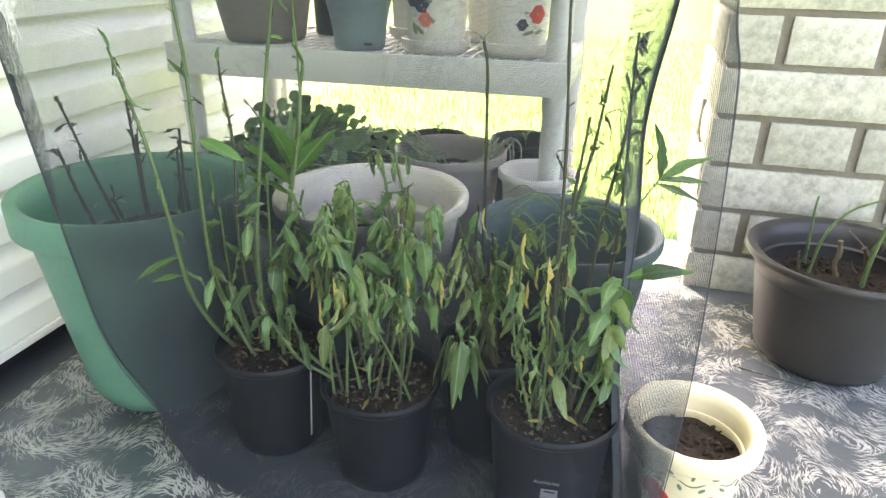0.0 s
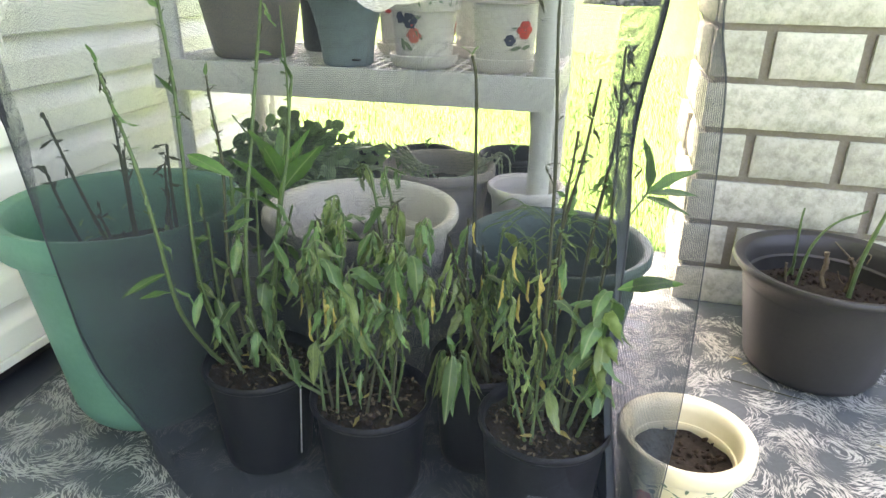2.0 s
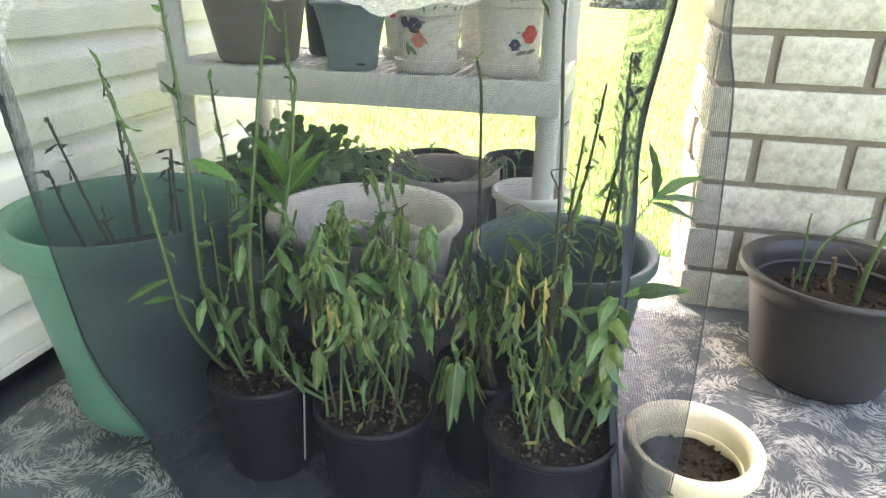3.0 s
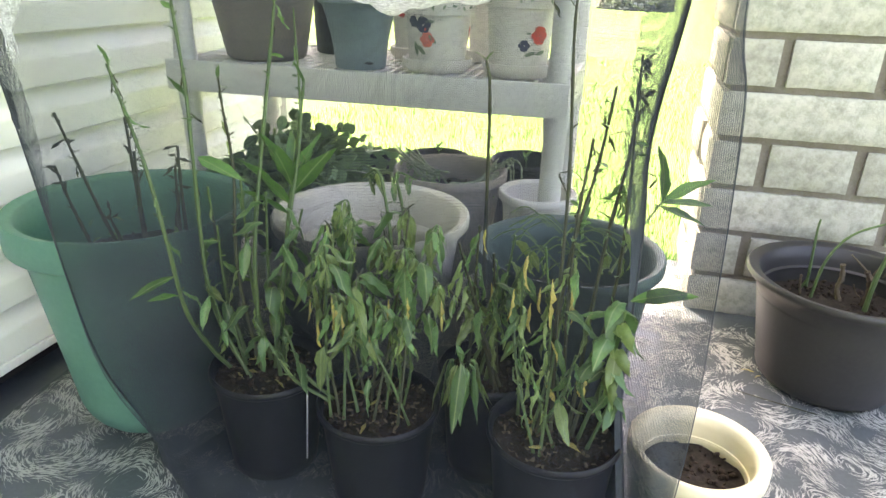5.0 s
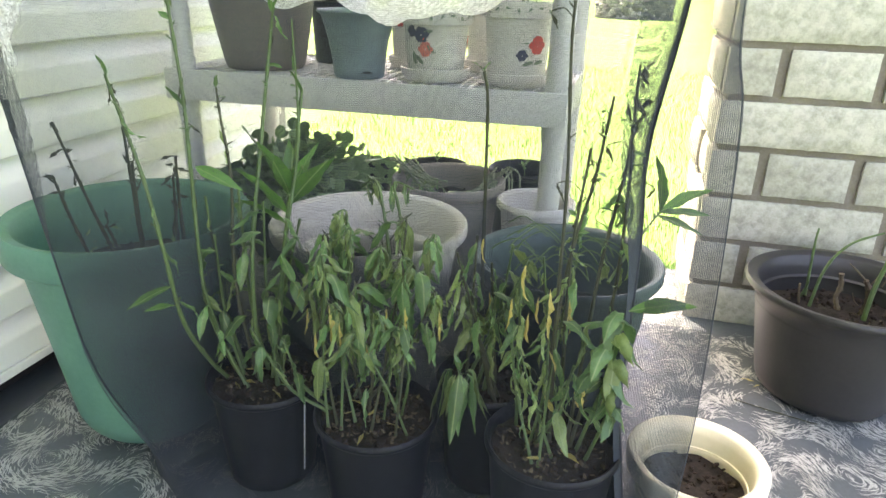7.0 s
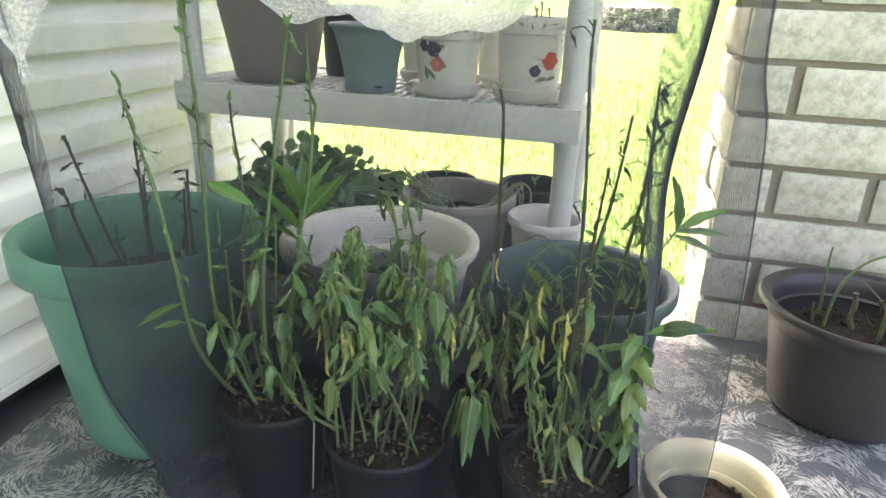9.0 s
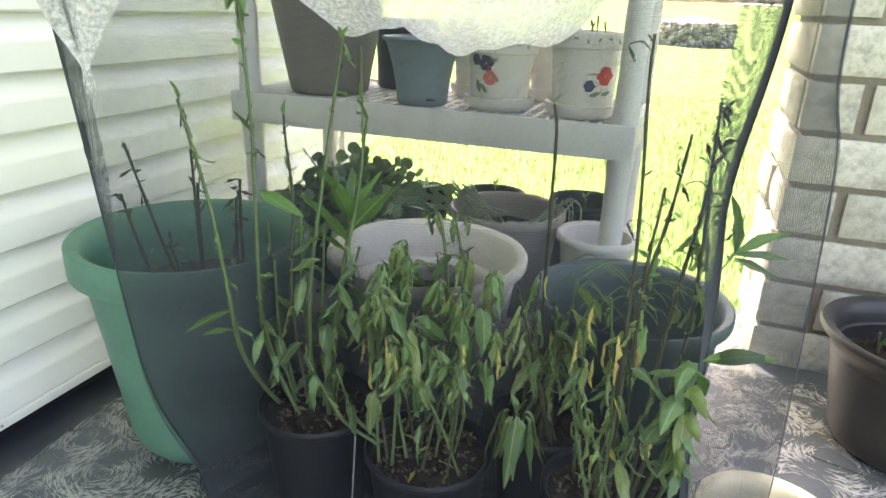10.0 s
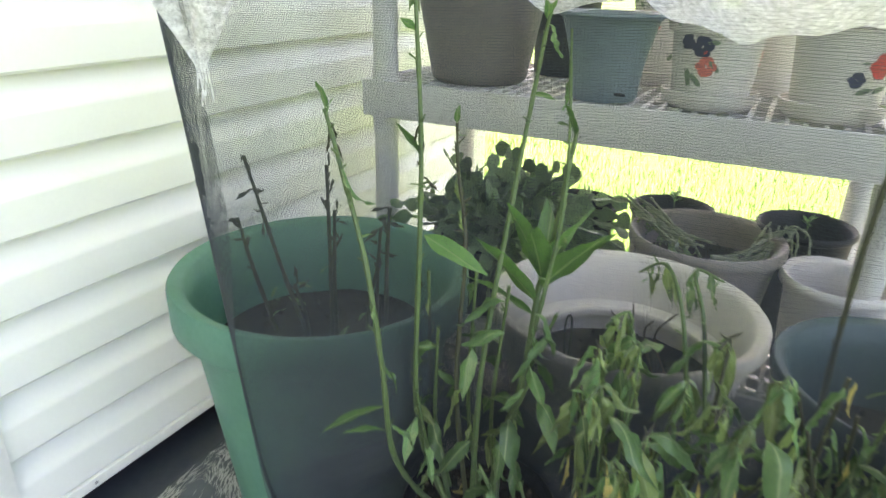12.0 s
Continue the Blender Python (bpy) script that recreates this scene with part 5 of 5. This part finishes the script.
pr.matrix_local = pose(0.013, -0.0925, 0.115, 4, 0, 5)

# on the floor
bm = bmesh.new()
tube(bm, [(0.874, -0.005, 0.0015), (0.95, -0.028, 0.002), (1.027, -0.047, 0.0015)], 0.0012, 5)
tagged(part("thin_stick", bm, DARK_STEM), "thin dark stick lying on the floor", "stick")
rnd = random.Random(64)
for x, y, s in ((0.925, 0.072, 0.45), (0.935, 0.062, 0.3), (1.121, -0.172, 0.35)):
    fl = thing("fallen_leaf", "small yellow fallen leaf on the floor", "leaf", "fallen leaves", at=(x, y, 0.004))
    put_leaf(fl, "fallen", (0, 0, 0.004), rnd.uniform(0, 360), 12, s, 0, rnd)


# ---- the insect net ----
# plan outlines of the bag at the floor, beside the planters and above their rims
FRONT_LO = [(-0.140, -0.560), (-0.02, -0.622), (0.20, -0.660), (0.46, -0.640), (0.646, -0.545)]
BACK_LO = [(0.605, -0.370), (0.505, -0.335), (0.425, -0.295), (0.335, -0.310), (0.240, -0.365), (0.105, -0.385), (0.000, -0.338), (-0.077, -0.388), (-0.092, -0.455), (-0.122, -0.530)]
FRONT_HI = [(-0.140, -0.655), (-0.065, -0.700), (0.20, -0.720), (0.48, -0.675), (0.608, -0.520)]
BACK_HI = [(0.612, -0.400), (0.545, -0.372), (0.450, -0.360), (0.330, -0.385), (0.228, -0.405), (0.134, -0.430), (0.020, -0.405), (-0.018, -0.440), (-0.048, -0.522), (-0.112, -0.615)]
FRONT_TOP = FRONT_HI[:4] + [(0.612, -0.490)]
BACK_TOP = [(0.610, -0.410), (0.560, -0.340), (0.450, -0.262), (0.330, -0.245), (0.230, -0.240), (0.140, -0.245), (0.020, -0.300), (-0.050, -0.370), (-0.095, -0.450), (-0.128, -0.560)]


def open_curve(ctrl, n):
    """n points, evenly spaced, on a smooth curve through plan points."""
    arr = np.array([(p.x, p.y) for p in curve_points([(*c, 0) for c in ctrl], 16)])
    cum = np.r_[0, np.cumsum(np.linalg.norm(np.diff(arr, axis=0), axis=1))]
    want = np.linspace(0, cum[-1], n)
    return np.stack([np.interp(want, cum, arr[:, 0]), np.interp(want, cum, arr[:, 1])], 1)


def net_tubes(lines, r, closed):
    """Three-sided threads along lines of points: (lines, points, 3); r: one radius, or one for each point."""
    p = np.asarray(lines, float)
    r = np.broadcast_to(np.asarray(r, float)[..., None], (*p.shape[:2], 1))
    nl, npnt, _ = p.shape
    nxt = np.roll(p, -1, 1) if closed else np.concatenate([p[:, 1:], 2 * p[:, -1:] - p[:, -2:-1]], 1)
    d = nxt - p
    d /= np.linalg.norm(d, axis=2, keepdims=True) + 1e-9
    ref = np.where(np.abs(d[..., 2:3]) > 0.7, np.array([1.0, 0, 0]), np.array([0, 0, 1.0]))
    s = np.cross(d, ref)
    s /= np.linalg.norm(s, axis=2, keepdims=True) + 1e-9
    u = np.cross(d, s)
    ring = np.stack([p + r * (s * math.cos(a) + u * math.sin(a)) for a in (0.0, 2.0944, 4.18879)], 2)
    verts = ring.reshape(-1, 3)
    idx = np.arange(nl * npnt * 3).reshape(nl, npnt, 3)
    b = np.roll(idx, -1, 1) if closed else idx[:, 1:]
    a = idx if closed else idx[:, :-1]
    quads = np.stack([a, np.roll(a, -1, 2), np.roll(b, -1, 2), b], 3).reshape(-1, 4)
    return verts, quads


def mesh_from(chunks, material):
    vs, qs, base = [], [], 0
    for v, q in chunks:
        vs.append(v)
        qs.append(q + base)
        base += len(v)
    v, q = np.concatenate(vs), np.concatenate(qs)
    me = bpy.data.meshes.new("net")
    me.vertices.add(len(v))
    me.vertices.foreach_set("co", v.ravel())
    me.loops.add(q.size)
    me.loops.foreach_set("vertex_index", q.ravel().astype(np.int32))
    me.polygons.add(len(q))
    me.polygons.foreach_set("loop_start", np.arange(0, q.size, 4, dtype=np.int32))
    me.update(calc_edges=True)
    me.materials.append(material)
    return me


NET_TOP, PITCH, THREAD_R, STRIP_R = 0.98, 0.0017, 0.00024, 0.00024


def ease(k):
    k = min(max(k, 0.0), 1.0)
    return k * k * (3 - 2 * k)


def blend(lo, hi, top, z, late=False):
    k, q = ease((z - 0.165) / 0.17 if late else z / 0.34), ease((z - 0.44) / 0.14)
    return [tuple((l * (1 - k) + (h * (1 - q) + t * q) * k) for l, h, t in zip(p, r, s)) for p, r, s in zip(lo, hi, top)]


def hang(ctrl, z, n, seed):
    """One height of the cloth: it widens a little upwards and ripples softly."""
    xy = open_curve(ctrl, n)
    xy[:, 0] += np.where(xy[:, 0] < 0.2, (xy[:, 0] - 0.2) * 0.42 * max(0, z - 0.30), 0.12 * (xy[:, 0] - 0.2) * max(0, z - 0.6))
    xy[:, 0] -= 0.013 * math.exp(-((z - 0.64) / 0.11) ** 2) * np.clip((xy[:, 0] - 0.4) / 0.2, 0, 1)
    a = np.linspace(0, 1, n)
    soft = np.sin(np.pi * a) ** 0.5
    xy[:, 1] += soft * (0.003 * np.sin(30 * a + 6 * z + seed) + 0.002 * np.sin(77 * a - 3 * z))
    xy[:, 0] += soft * 0.003 * np.sin(17 * a + 5 * z + seed)
    return np.c_[xy, np.full(n, z)]


def net_front(z, n):
    return hang(blend(FRONT_LO, FRONT_HI, FRONT_TOP, z), z, n, 1)


def net_back(z, n):
    f = blend(FRONT_LO, FRONT_HI, FRONT_TOP, z)
    return hang(f[-1:] + blend(BACK_LO, BACK_HI, BACK_TOP, z, True) + f[:1], z, n, 2)


net = thing("insect_net", "fine dark grey insect netting draped round the potted milkweed", "net", at=(0, 0, 0))
zs = np.linspace(0.002, NET_TOP, 40)
hz = np.arange(0.002, NET_TOP, PITCH)
back_cols = np.stack([net_back(z, 640) for z in zs], 1)
back_rows = [net_back(z, 110) for z in hz]


def gather_top(p):
    return np.where(p[..., 0] < 0.0, 0.45, 0.45 - 0.06 * np.clip(p[..., 0] / 0.12, 0, 1))


def gathered(p):
    """Thread radius over the bag: the cloth lies double in its lower part."""
    k = np.clip((gather_top(p) + 0.05 - p[..., 2]) / 0.10, 0, 1)
    base = THREAD_R + 0.00003 * np.clip((p[..., 0] + 0.05) / 0.15, 0, 1)
    full = 0.00047 + 0.00007 * np.clip(p[..., 0] / 0.10, 0, 1)
    return base + (full - base) * k * k * (3 - 2 * k)


def coarse(p):
    """Where the cloth hangs single, every second thread is a heavy one."""
    w = np.clip((p[..., 2] - gather_top(p)) / 0.10, 0, 1) * np.clip((p[..., 0] + 0.12) / 0.15, 0, 1)
    odd = (np.arange(p.shape[0]) % 2)[:, None]
    return 1 + w * np.where(odd == 1, 0.28, -0.34)


back_rows = np.stack(back_rows)
ob = new("net_bag", mesh_from([net_tubes(back_cols, gathered(back_cols) * coarse(back_cols), False), net_tubes(back_rows, gathered(back_rows) * coarse(back_rows), False)], THREAD))
ob.parent = net
tagged(ob, "grey mesh bag of fine crossed threads", kind="stuff")


def strip(width, from_right, rows_at, cols):
    """The narrow border where the netting lies double: width(z) in metres."""
    out = []
    for z in rows_at:
        line = net_front(z, 240)
        if from_right:
            line = line[::-1]
        length = np.linalg.norm(np.diff(line, axis=0), axis=1).sum()
        idx = np.linspace(0, 1, cols) * width(z) / length * 238
        i0 = idx.astype(int)
        f = (idx - i0)[:, None]
        out.append(line[i0] * (1 - f) + line[i0 + 1] * f)
    return np.stack(out)


for from_right, width, thread in ((False, lambda z: 0.030 + 0.06 * ease((z - 0.35) / 0.3), STRIP_R), (True, lambda z: 0.012 + 0.10 * ease((z - 0.42) / 0.4), 0.00017)):
    fine = strip(width, from_right, hz, 16)
    cols = strip(width, from_right, zs, 44).transpose(1, 0, 2)
    ob = new("net_border", mesh_from([net_tubes(fine, thread, False), net_tubes(cols, thread, False)], THREAD))
    ob.parent = net
    tagged(ob, "narrow border where the netting lies double", kind="stuff")

# the sheer single layer in front of the plants
front_rows = np.stack([net_front(z, 70) for z in hz])
front_cols = np.stack([net_front(z, 480) for z in zs], 1)


def sheer(p):
    """Thread radius of the front: the hem gathers near the floor."""
    return 0.000045 + 0.00006 * np.clip((0.20 - p[..., 2]) / 0.14, 0, 1)


ob = new("net_front", mesh_from([net_tubes(front_rows, sheer(front_rows), False), net_tubes(front_cols, sheer(front_cols), False)], THREAD))
ob.parent = net
tagged(ob, "sheer single layer of the netting", kind="stuff")

# the bag's floor panel
lo_loop = np.concatenate([net_front(0.002, 200)[:-1], net_back(0.002, 200)[:-1]])


def chords(axis, values):
    """Threads across the floor outline at constant values of the other axis."""
    out = []
    a, b = lo_loop, np.roll(lo_loop, -1, 0)
    for v in values:
        hit = np.where((a[:, 1 - axis] - v) * (b[:, 1 - axis] - v) < 0)[0]
        if len(hit) < 2:
            continue
        t = (v - a[hit, 1 - axis]) / (b[hit, 1 - axis] - a[hit, 1 - axis])
        p = a[hit, axis] + t * (b[hit, axis] - a[hit, axis])
        e0, e1 = np.zeros(3), np.zeros(3)
        e0[axis], e1[axis] = p.min(), p.max()
        e0[1 - axis] = e1[1 - axis] = v
        e0[2] = e1[2] = 0.0035
        out.append(np.stack([e0, (e0 + e1) / 2, e1]))
    return np.stack(out)


ob = new("net_floor", mesh_from([net_tubes(chords(0, np.arange(-0.67, -0.2, 0.0017)), 0.00044, False), net_tubes(chords(1, np.arange(-0.15, 0.67, 0.0017)), 0.00044, False)], THREAD))
ob.parent = net
tagged(ob, "dense dark floor panel of the netting", kind="stuff")

# the loose flap beside the bag
inner = [Vector(net_front(z, 60)[-1]) + Vector((0.001, 0, 0)) for z in np.linspace(0.002, NET_TOP, 50)]
outer = curve_points([(0.682, -0.580, 0.0), (0.692, -0.580, 0.12), (0.704, -0.550, 0.30), (0.705, -0.520, 0.47), (0.699, -0.520, 0.60), (0.691, -0.520, 0.70), (0.675, -0.525, 0.78), (0.668, -0.540, 0.98)], 7)
inn, out = np.array([tuple(p) for p in inner]), np.array([tuple(p) for p in outer])


def flap_r(p):
    """The strip gathers a little towards the floor."""
    return 0.00028 + 0.00018 * np.clip((0.52 - p[..., 2]) / 0.25, 0, 1)


def flap_row(k):
    f = np.linspace(0, 1, 12)[:, None]
    row = inn[k] * (1 - f) + out[k] * f
    row[:, 1] += 0.012 * np.sin(f[:, 0] * 7 + k * 0.1)
    return row


rows = np.stack([flap_row(k) for k in range(len(inn))], 0)
kk = np.linspace(0, len(inn) - 1, int(0.98 / PITCH))
fine_rows = np.stack([rows[int(k)] * (1 - k % 1) + rows[min(int(k) + 1, len(inn) - 1)] * (k % 1) for k in kk], 0)
fx = np.linspace(0, 11, 48)
cols = np.stack([rows[:, int(x)] * (1 - x % 1) + rows[:, min(int(x) + 1, 11)] * (x % 1) for x in fx], 0)
ob = new("net_flap", mesh_from([net_tubes(fine_rows, flap_r(fine_rows), False), net_tubes(cols, flap_r(cols), False)], THREAD))
ob.parent = net
tagged(ob, "loose strip of the same netting", kind="stuff")
bm = bmesh.new()
tube(bm, inner, 0.0016, 5)
part("seam", bm, SEAM, net, "dark stitched seam")
bm = bmesh.new()
tube(bm, outer, 0.0009, 5)
part("hem", bm, THREAD, net, "thin grey hem of the loose strip")
left = [tuple(net_front(z, 60)[0]) for z in np.linspace(0.002, NET_TOP, 30)]
bm = bmesh.new()
lx, ly, lz = left[19]
rnd = random.Random(5)
rim_l = [(lx + 0.003 + 0.0006 * k + rnd.uniform(-0.0012, 0.0012), lz + 0.026 - 0.006 * k) for k in range(9)]
rim_r = [(x + 0.0095 + rnd.uniform(-0.002, 0.0015), z) for x, z in rim_l]
face = bm.faces.new([bm.verts.new((x, ly - 0.004, z)) for x, z in rim_l + rim_r[::-1]])
bmesh.ops.translate(bm, vec=(0, -0.0012, 0), verts=[v for v in bmesh.ops.extrude_face_region(bm, geom=[face])["geom"] if isinstance(v, bmesh.types.BMVert)])
part("patch", bm, BLACK, net, "small black patch at the net's edge")

# white lace cloth laid over the net's top, sagging in and hanging down at one corner
bm = bmesh.new()
NX, NY = 70, 36
grid = []
for i in range(NX):
    x = -0.23 + 0.83 * i / (NX - 1)
    row = []
    for j in range(NY):
        y = -0.67 + 0.44 * j / (NY - 1)
        fold = -0.29 - 0.12 * math.exp(-((x - 0.27) / 0.09) ** 2)
        dip = 0.780 + 0.010 * math.sin((x - 0.05) * 33) - 0.020 * math.exp(-((x - 0.265) / 0.06) ** 2) - 0.003 * math.sin(x * 90)
        ends = 1.6 * max(0, 0.03 - x) ** 1.5 + 2.6 * max(0, x - 0.34) ** 1.4
        z = dip + ends + 4.5 * (y - fold) ** 2 * (1 + 0.2 * math.sin(x * 40)) + 0.006 * noise.noise((x * 25, y * 25, 3))
        row.append(bm.verts.new((x, y, min(z, NET_TOP + 0.01))))
    grid.append(row)
for a, b in zip(grid, grid[1:]):
    for j in range(NY - 1):
        bm.faces.new((a[j], b[j], b[j + 1], a[j + 1]))
# the hanging corner
tip = Vector((-0.115, -0.700, 0.742))
tops_ = [Vector((-0.205 + 0.170 * k / 12, -0.700 - 0.010 * math.sin(k), 0.84)) for k in range(13)]
lvl = []
for q in range(12):
    f = (q / 11) ** 0.8
    lvl.append([bm.verts.new(t_.lerp(tip + Vector((0.006 * (k / 12 - 0.5), 0, 0)), f) + Vector((0, 0.010 * math.sin(k * 1.3 + q * 0.4) * (1 - f), 0.004 * math.sin(k * 2.1)))) for k, t_ in enumerate(tops_)])
up = [bm.verts.new((t_.x * 1.02, t_.y - 0.01, 0.985)) for t_ in tops_]
for a, b in zip([up] + lvl, lvl):
    for k in range(12):
        bm.faces.new((a[k], a[k + 1], b[k + 1], b[k]))
for k in range(5):
    x = tip.x - 0.006 + 0.003 * k
    tube(bm, [(x, tip.y, tip.z + 0.012), (x + 0.002, tip.y, tip.z - 0.006), (x + 0.004 * math.sin(k * 2), tip.y, tip.z - 0.020 - 0.004 * (k % 3))], 0.0008, 4)
tagged(part("lace_cloth", bm, CLOTH, angle=1.5), "thin white lace cloth sagging over the net's top", "cloth")

# ---- the brick wall and its return ----
wall = thing("wall_east", "split-faced pale brick wall with recessed grey mortar", "wall", kind="structure")
bm = bmesh.new()
box(bm, WALL_X + 0.014, 2.0, WALL_Y + 0.012, WALL_Y + 0.46, -0.17, 2.6)
part("mortar", bm, MORTAR, wall, smooth=False)


def brick_mesh(length, h, depth, seed, smooth_face):
    """A brick with a hewn face towards -y; its edges are uneven."""
    b = bmesh.new()
    nx, nz = max(6, int(length / 0.019)), 6
    g = []
    for i in range(nx + 1):
        row = []
        for j in range(nz + 1):
            x, z = length * i / nx, h * j / nz
            edge = min(i, nx - i, j * 1.0, nz - j)
            out_ = (0.0035 if smooth_face else 0.0065) * (1 if edge >= 1 else 0) + (0.0012 if smooth_face else 0.0065) * (noise.noise((x * 38 + seed * 7, z * 38, seed)) + 0.5 * noise.noise((x * 95, z * 95, seed * 3))) * (1 if edge >= 1 else 0.4)
            row.append(b.verts.new((x + (0.002 * noise.noise((z * 60, seed, i)) if i in (0, nx) else 0), -out_, z + (0.0025 * noise.noise((x * 40, seed, j)) if j in (0, nz) else 0))))
        g.append(row)
    for a, c in zip(g, g[1:]):
        for j in range(nz):
            b.faces.new((a[j], c[j], c[j + 1], a[j + 1]))
    rim = [g[i][0] for i in range(nx + 1)] + [g[nx][j] for j in range(1, nz + 1)] + [g[i][nz] for i in range(nx - 1, -1, -1)] + [g[0][j] for j in range(nz - 1, 0, -1)]
    back = [b.verts.new((v.co.x, depth, v.co.z)) for v in rim]
    m_ = len(rim)
    for k in range(m_):
        b.faces.new((rim[k], back[k], back[(k + 1) % m_], rim[(k + 1) % m_]))
    return finish(b, BRICK, True, 0.7)


H, MJ = 0.1034, 0.0166
PITCH_Z = H + MJ
LONG = [brick_mesh(0.402, H, 0.05, 10 + i, False) for i in range(4)]
SHORT = [brick_mesh(0.182, H, 0.05, 20 + i, i == 1) for i in range(4)]
HALF = [brick_mesh(0.107, H, 0.05, 30 + i, True) for i in range(3)]
RET = [brick_mesh(0.205, H, 0.05, 40 + i, i == 3) for i in range(4)]
rnd = random.Random(9)
for c in range(0, 21):
    z = -0.009 + PITCH_Z * c
    x = WALL_X
    if c % 2:
        seq = [HALF] + [SHORT] * 9
        wid = [0.107] + [0.182] * 9
    else:
        seq, wid = [LONG] * 5, [0.402] * 5
    for lib, w in zip(seq, wid):
        if x + w > 2.05:
            break
        ob = new("brick", lib[rnd.randrange(len(lib))])
        ob.parent = wall
        ob.location = (x, WALL_Y + rnd.uniform(-0.002, 0.003), z)
        x += w + 0.0236
    # the return towards the lawn
    for k in range(2):
        ob = new("brick", rnd.choice(RET))
        ob.parent = wall
        ob.matrix_local = pose(WALL_X + rnd.uniform(-0.006, 0.008), WALL_Y + 0.466 - 0.225 * k - (0.0 if c % 2 else 0.004), z, 0, 0, -90)

# ---- lawn and distance ----
rnd = np.random.RandomState(3)
N = 26000
gy = 0.75 + 7.0 * rnd.rand(N) ** 1.8
gx = -1.6 + (2.6 + gy * 0.9) * rnd.rand(N)
lenb = 0.025 + 0.035 * rnd.rand(N)
th = rnd.rand(N) * 6.283
bend = 0.3 + 0.5 * rnd.rand(N)
w = 0.0022 + 0.0016 * rnd.rand(N)
ax_, ay_ = np.cos(th), np.sin(th)
base = np.stack([gx, gy, np.full(N, GROUND_Z + 0.005)], 1)
side = np.stack([-ay_ * w, ax_ * w, np.zeros(N)], 1)
mid = base + np.stack([ax_ * bend * lenb * 0.25, ay_ * bend * lenb * 0.25, lenb * 0.6], 1)
top = base + np.stack([ax_ * bend * lenb, ay_ * bend * lenb, lenb], 1)
v = np.stack([base - side, base + side, mid + side * 0.7, mid - side * 0.7, top + side * 0.1, top - side * 0.1], 1).reshape(-1, 3)
o = np.arange(N)[:, None] * 6
q = np.concatenate([o + np.array([[0, 1, 2, 3]]), o + np.array([[3, 2, 4, 5]])], 0)
tagged(new("grass", mesh_from([(v, q)], GRASS)), "bright green grass blades on the lawn", "grass", kind="stuff")

ring = thing("stone_ring", "low round bed edged with grey field stones on the lawn", "stone bed", at=(0.58, 23.0, GROUND_Z - 0.05))
rnd = random.Random(12)
stones = []
for i in range(5):
    b = bmesh.new()
    bmesh.ops.create_icosphere(b, subdivisions=2, radius=0.115)
    for vtx in b.verts:
        vtx.co *= 1 + 0.45 * noise.noise(vtx.co * 11 + Vector((i * 5, 0, 0)))
        vtx.co.z *= 0.8
    stones.append(finish(b, STONE, True, 0.5))
for lay in range(6):
    for k in range(38):
        a = 6.2832 * (k + 0.5 * (lay % 2) + rnd.uniform(-0.25, 0.25)) / 38
        ob = new("stone", rnd.choice(stones))
        ob.parent = ring
        ob.matrix_local = pose((1.18 + rnd.uniform(-0.04, 0.04)) * math.cos(a), (1.18 + rnd.uniform(-0.04, 0.04)) * math.sin(a), 0.06 + 0.133 * lay + rnd.uniform(-0.02, 0.02), rnd.uniform(0, 360), rnd.uniform(0, 30), rnd.uniform(0, 360))
bm = bmesh.new()
lathe(bm, [(0, 0.0), (1.08, 0.0), (1.10, 0.78), (0, 1.0)], 32)
part("gravel_top", bm, PAVE, ring)

bm = bmesh.new()
edge = [[bm.verts.new((x, y, GROUND_Z + 0.10 + lawn_rise(y))) for x in (5, 20, 60)] for y in (88, 93, 98)]
for a, b in zip(edge, edge[1:]):
    for k in range(2):
        bm.faces.new((a[k], a[k + 1], b[k + 1], b[k]))
bmesh.ops.solidify(bm, geom=bm.faces[:], thickness=0.15)
tagged(part("road", bm, PAVE, smooth=False), "pale sunlit road beyond the lawn", "road", kind="structure")

# far shrubs along the horizon
rnd = np.random.RandomState(8)
cx = np.repeat(np.arange(-70, 110, 2.2) + rnd.uniform(-0.8, 0.8, 82), 90)
n = len(cx)
hgt = np.repeat(rnd.uniform(0.9, 1.5, 82), 90)
a, r, q = rnd.rand(n) * 6.283, np.sqrt(rnd.rand(n)) * 1.5, rnd.rand(n)
p = np.stack([cx + r * np.cos(a) * np.sqrt(1 - q * q * 0.7), 102 + r * np.sin(a), GROUND_Z + 2.5 + hgt * q], 1)
d1 = rnd.normal(size=(n, 3)) * 0.17
d2 = rnd.normal(size=(n, 3)) * 0.17
v = np.stack([p - d1, p - d2, p + d1, p + d2], 1).reshape(-1, 3)
tagged(new("far_shrubs", mesh_from([(v, np.arange(4 * n).reshape(-1, 4))], SHRUB)), "dusty green shrubs far beyond the lawn", "shrubs", kind="stuff")
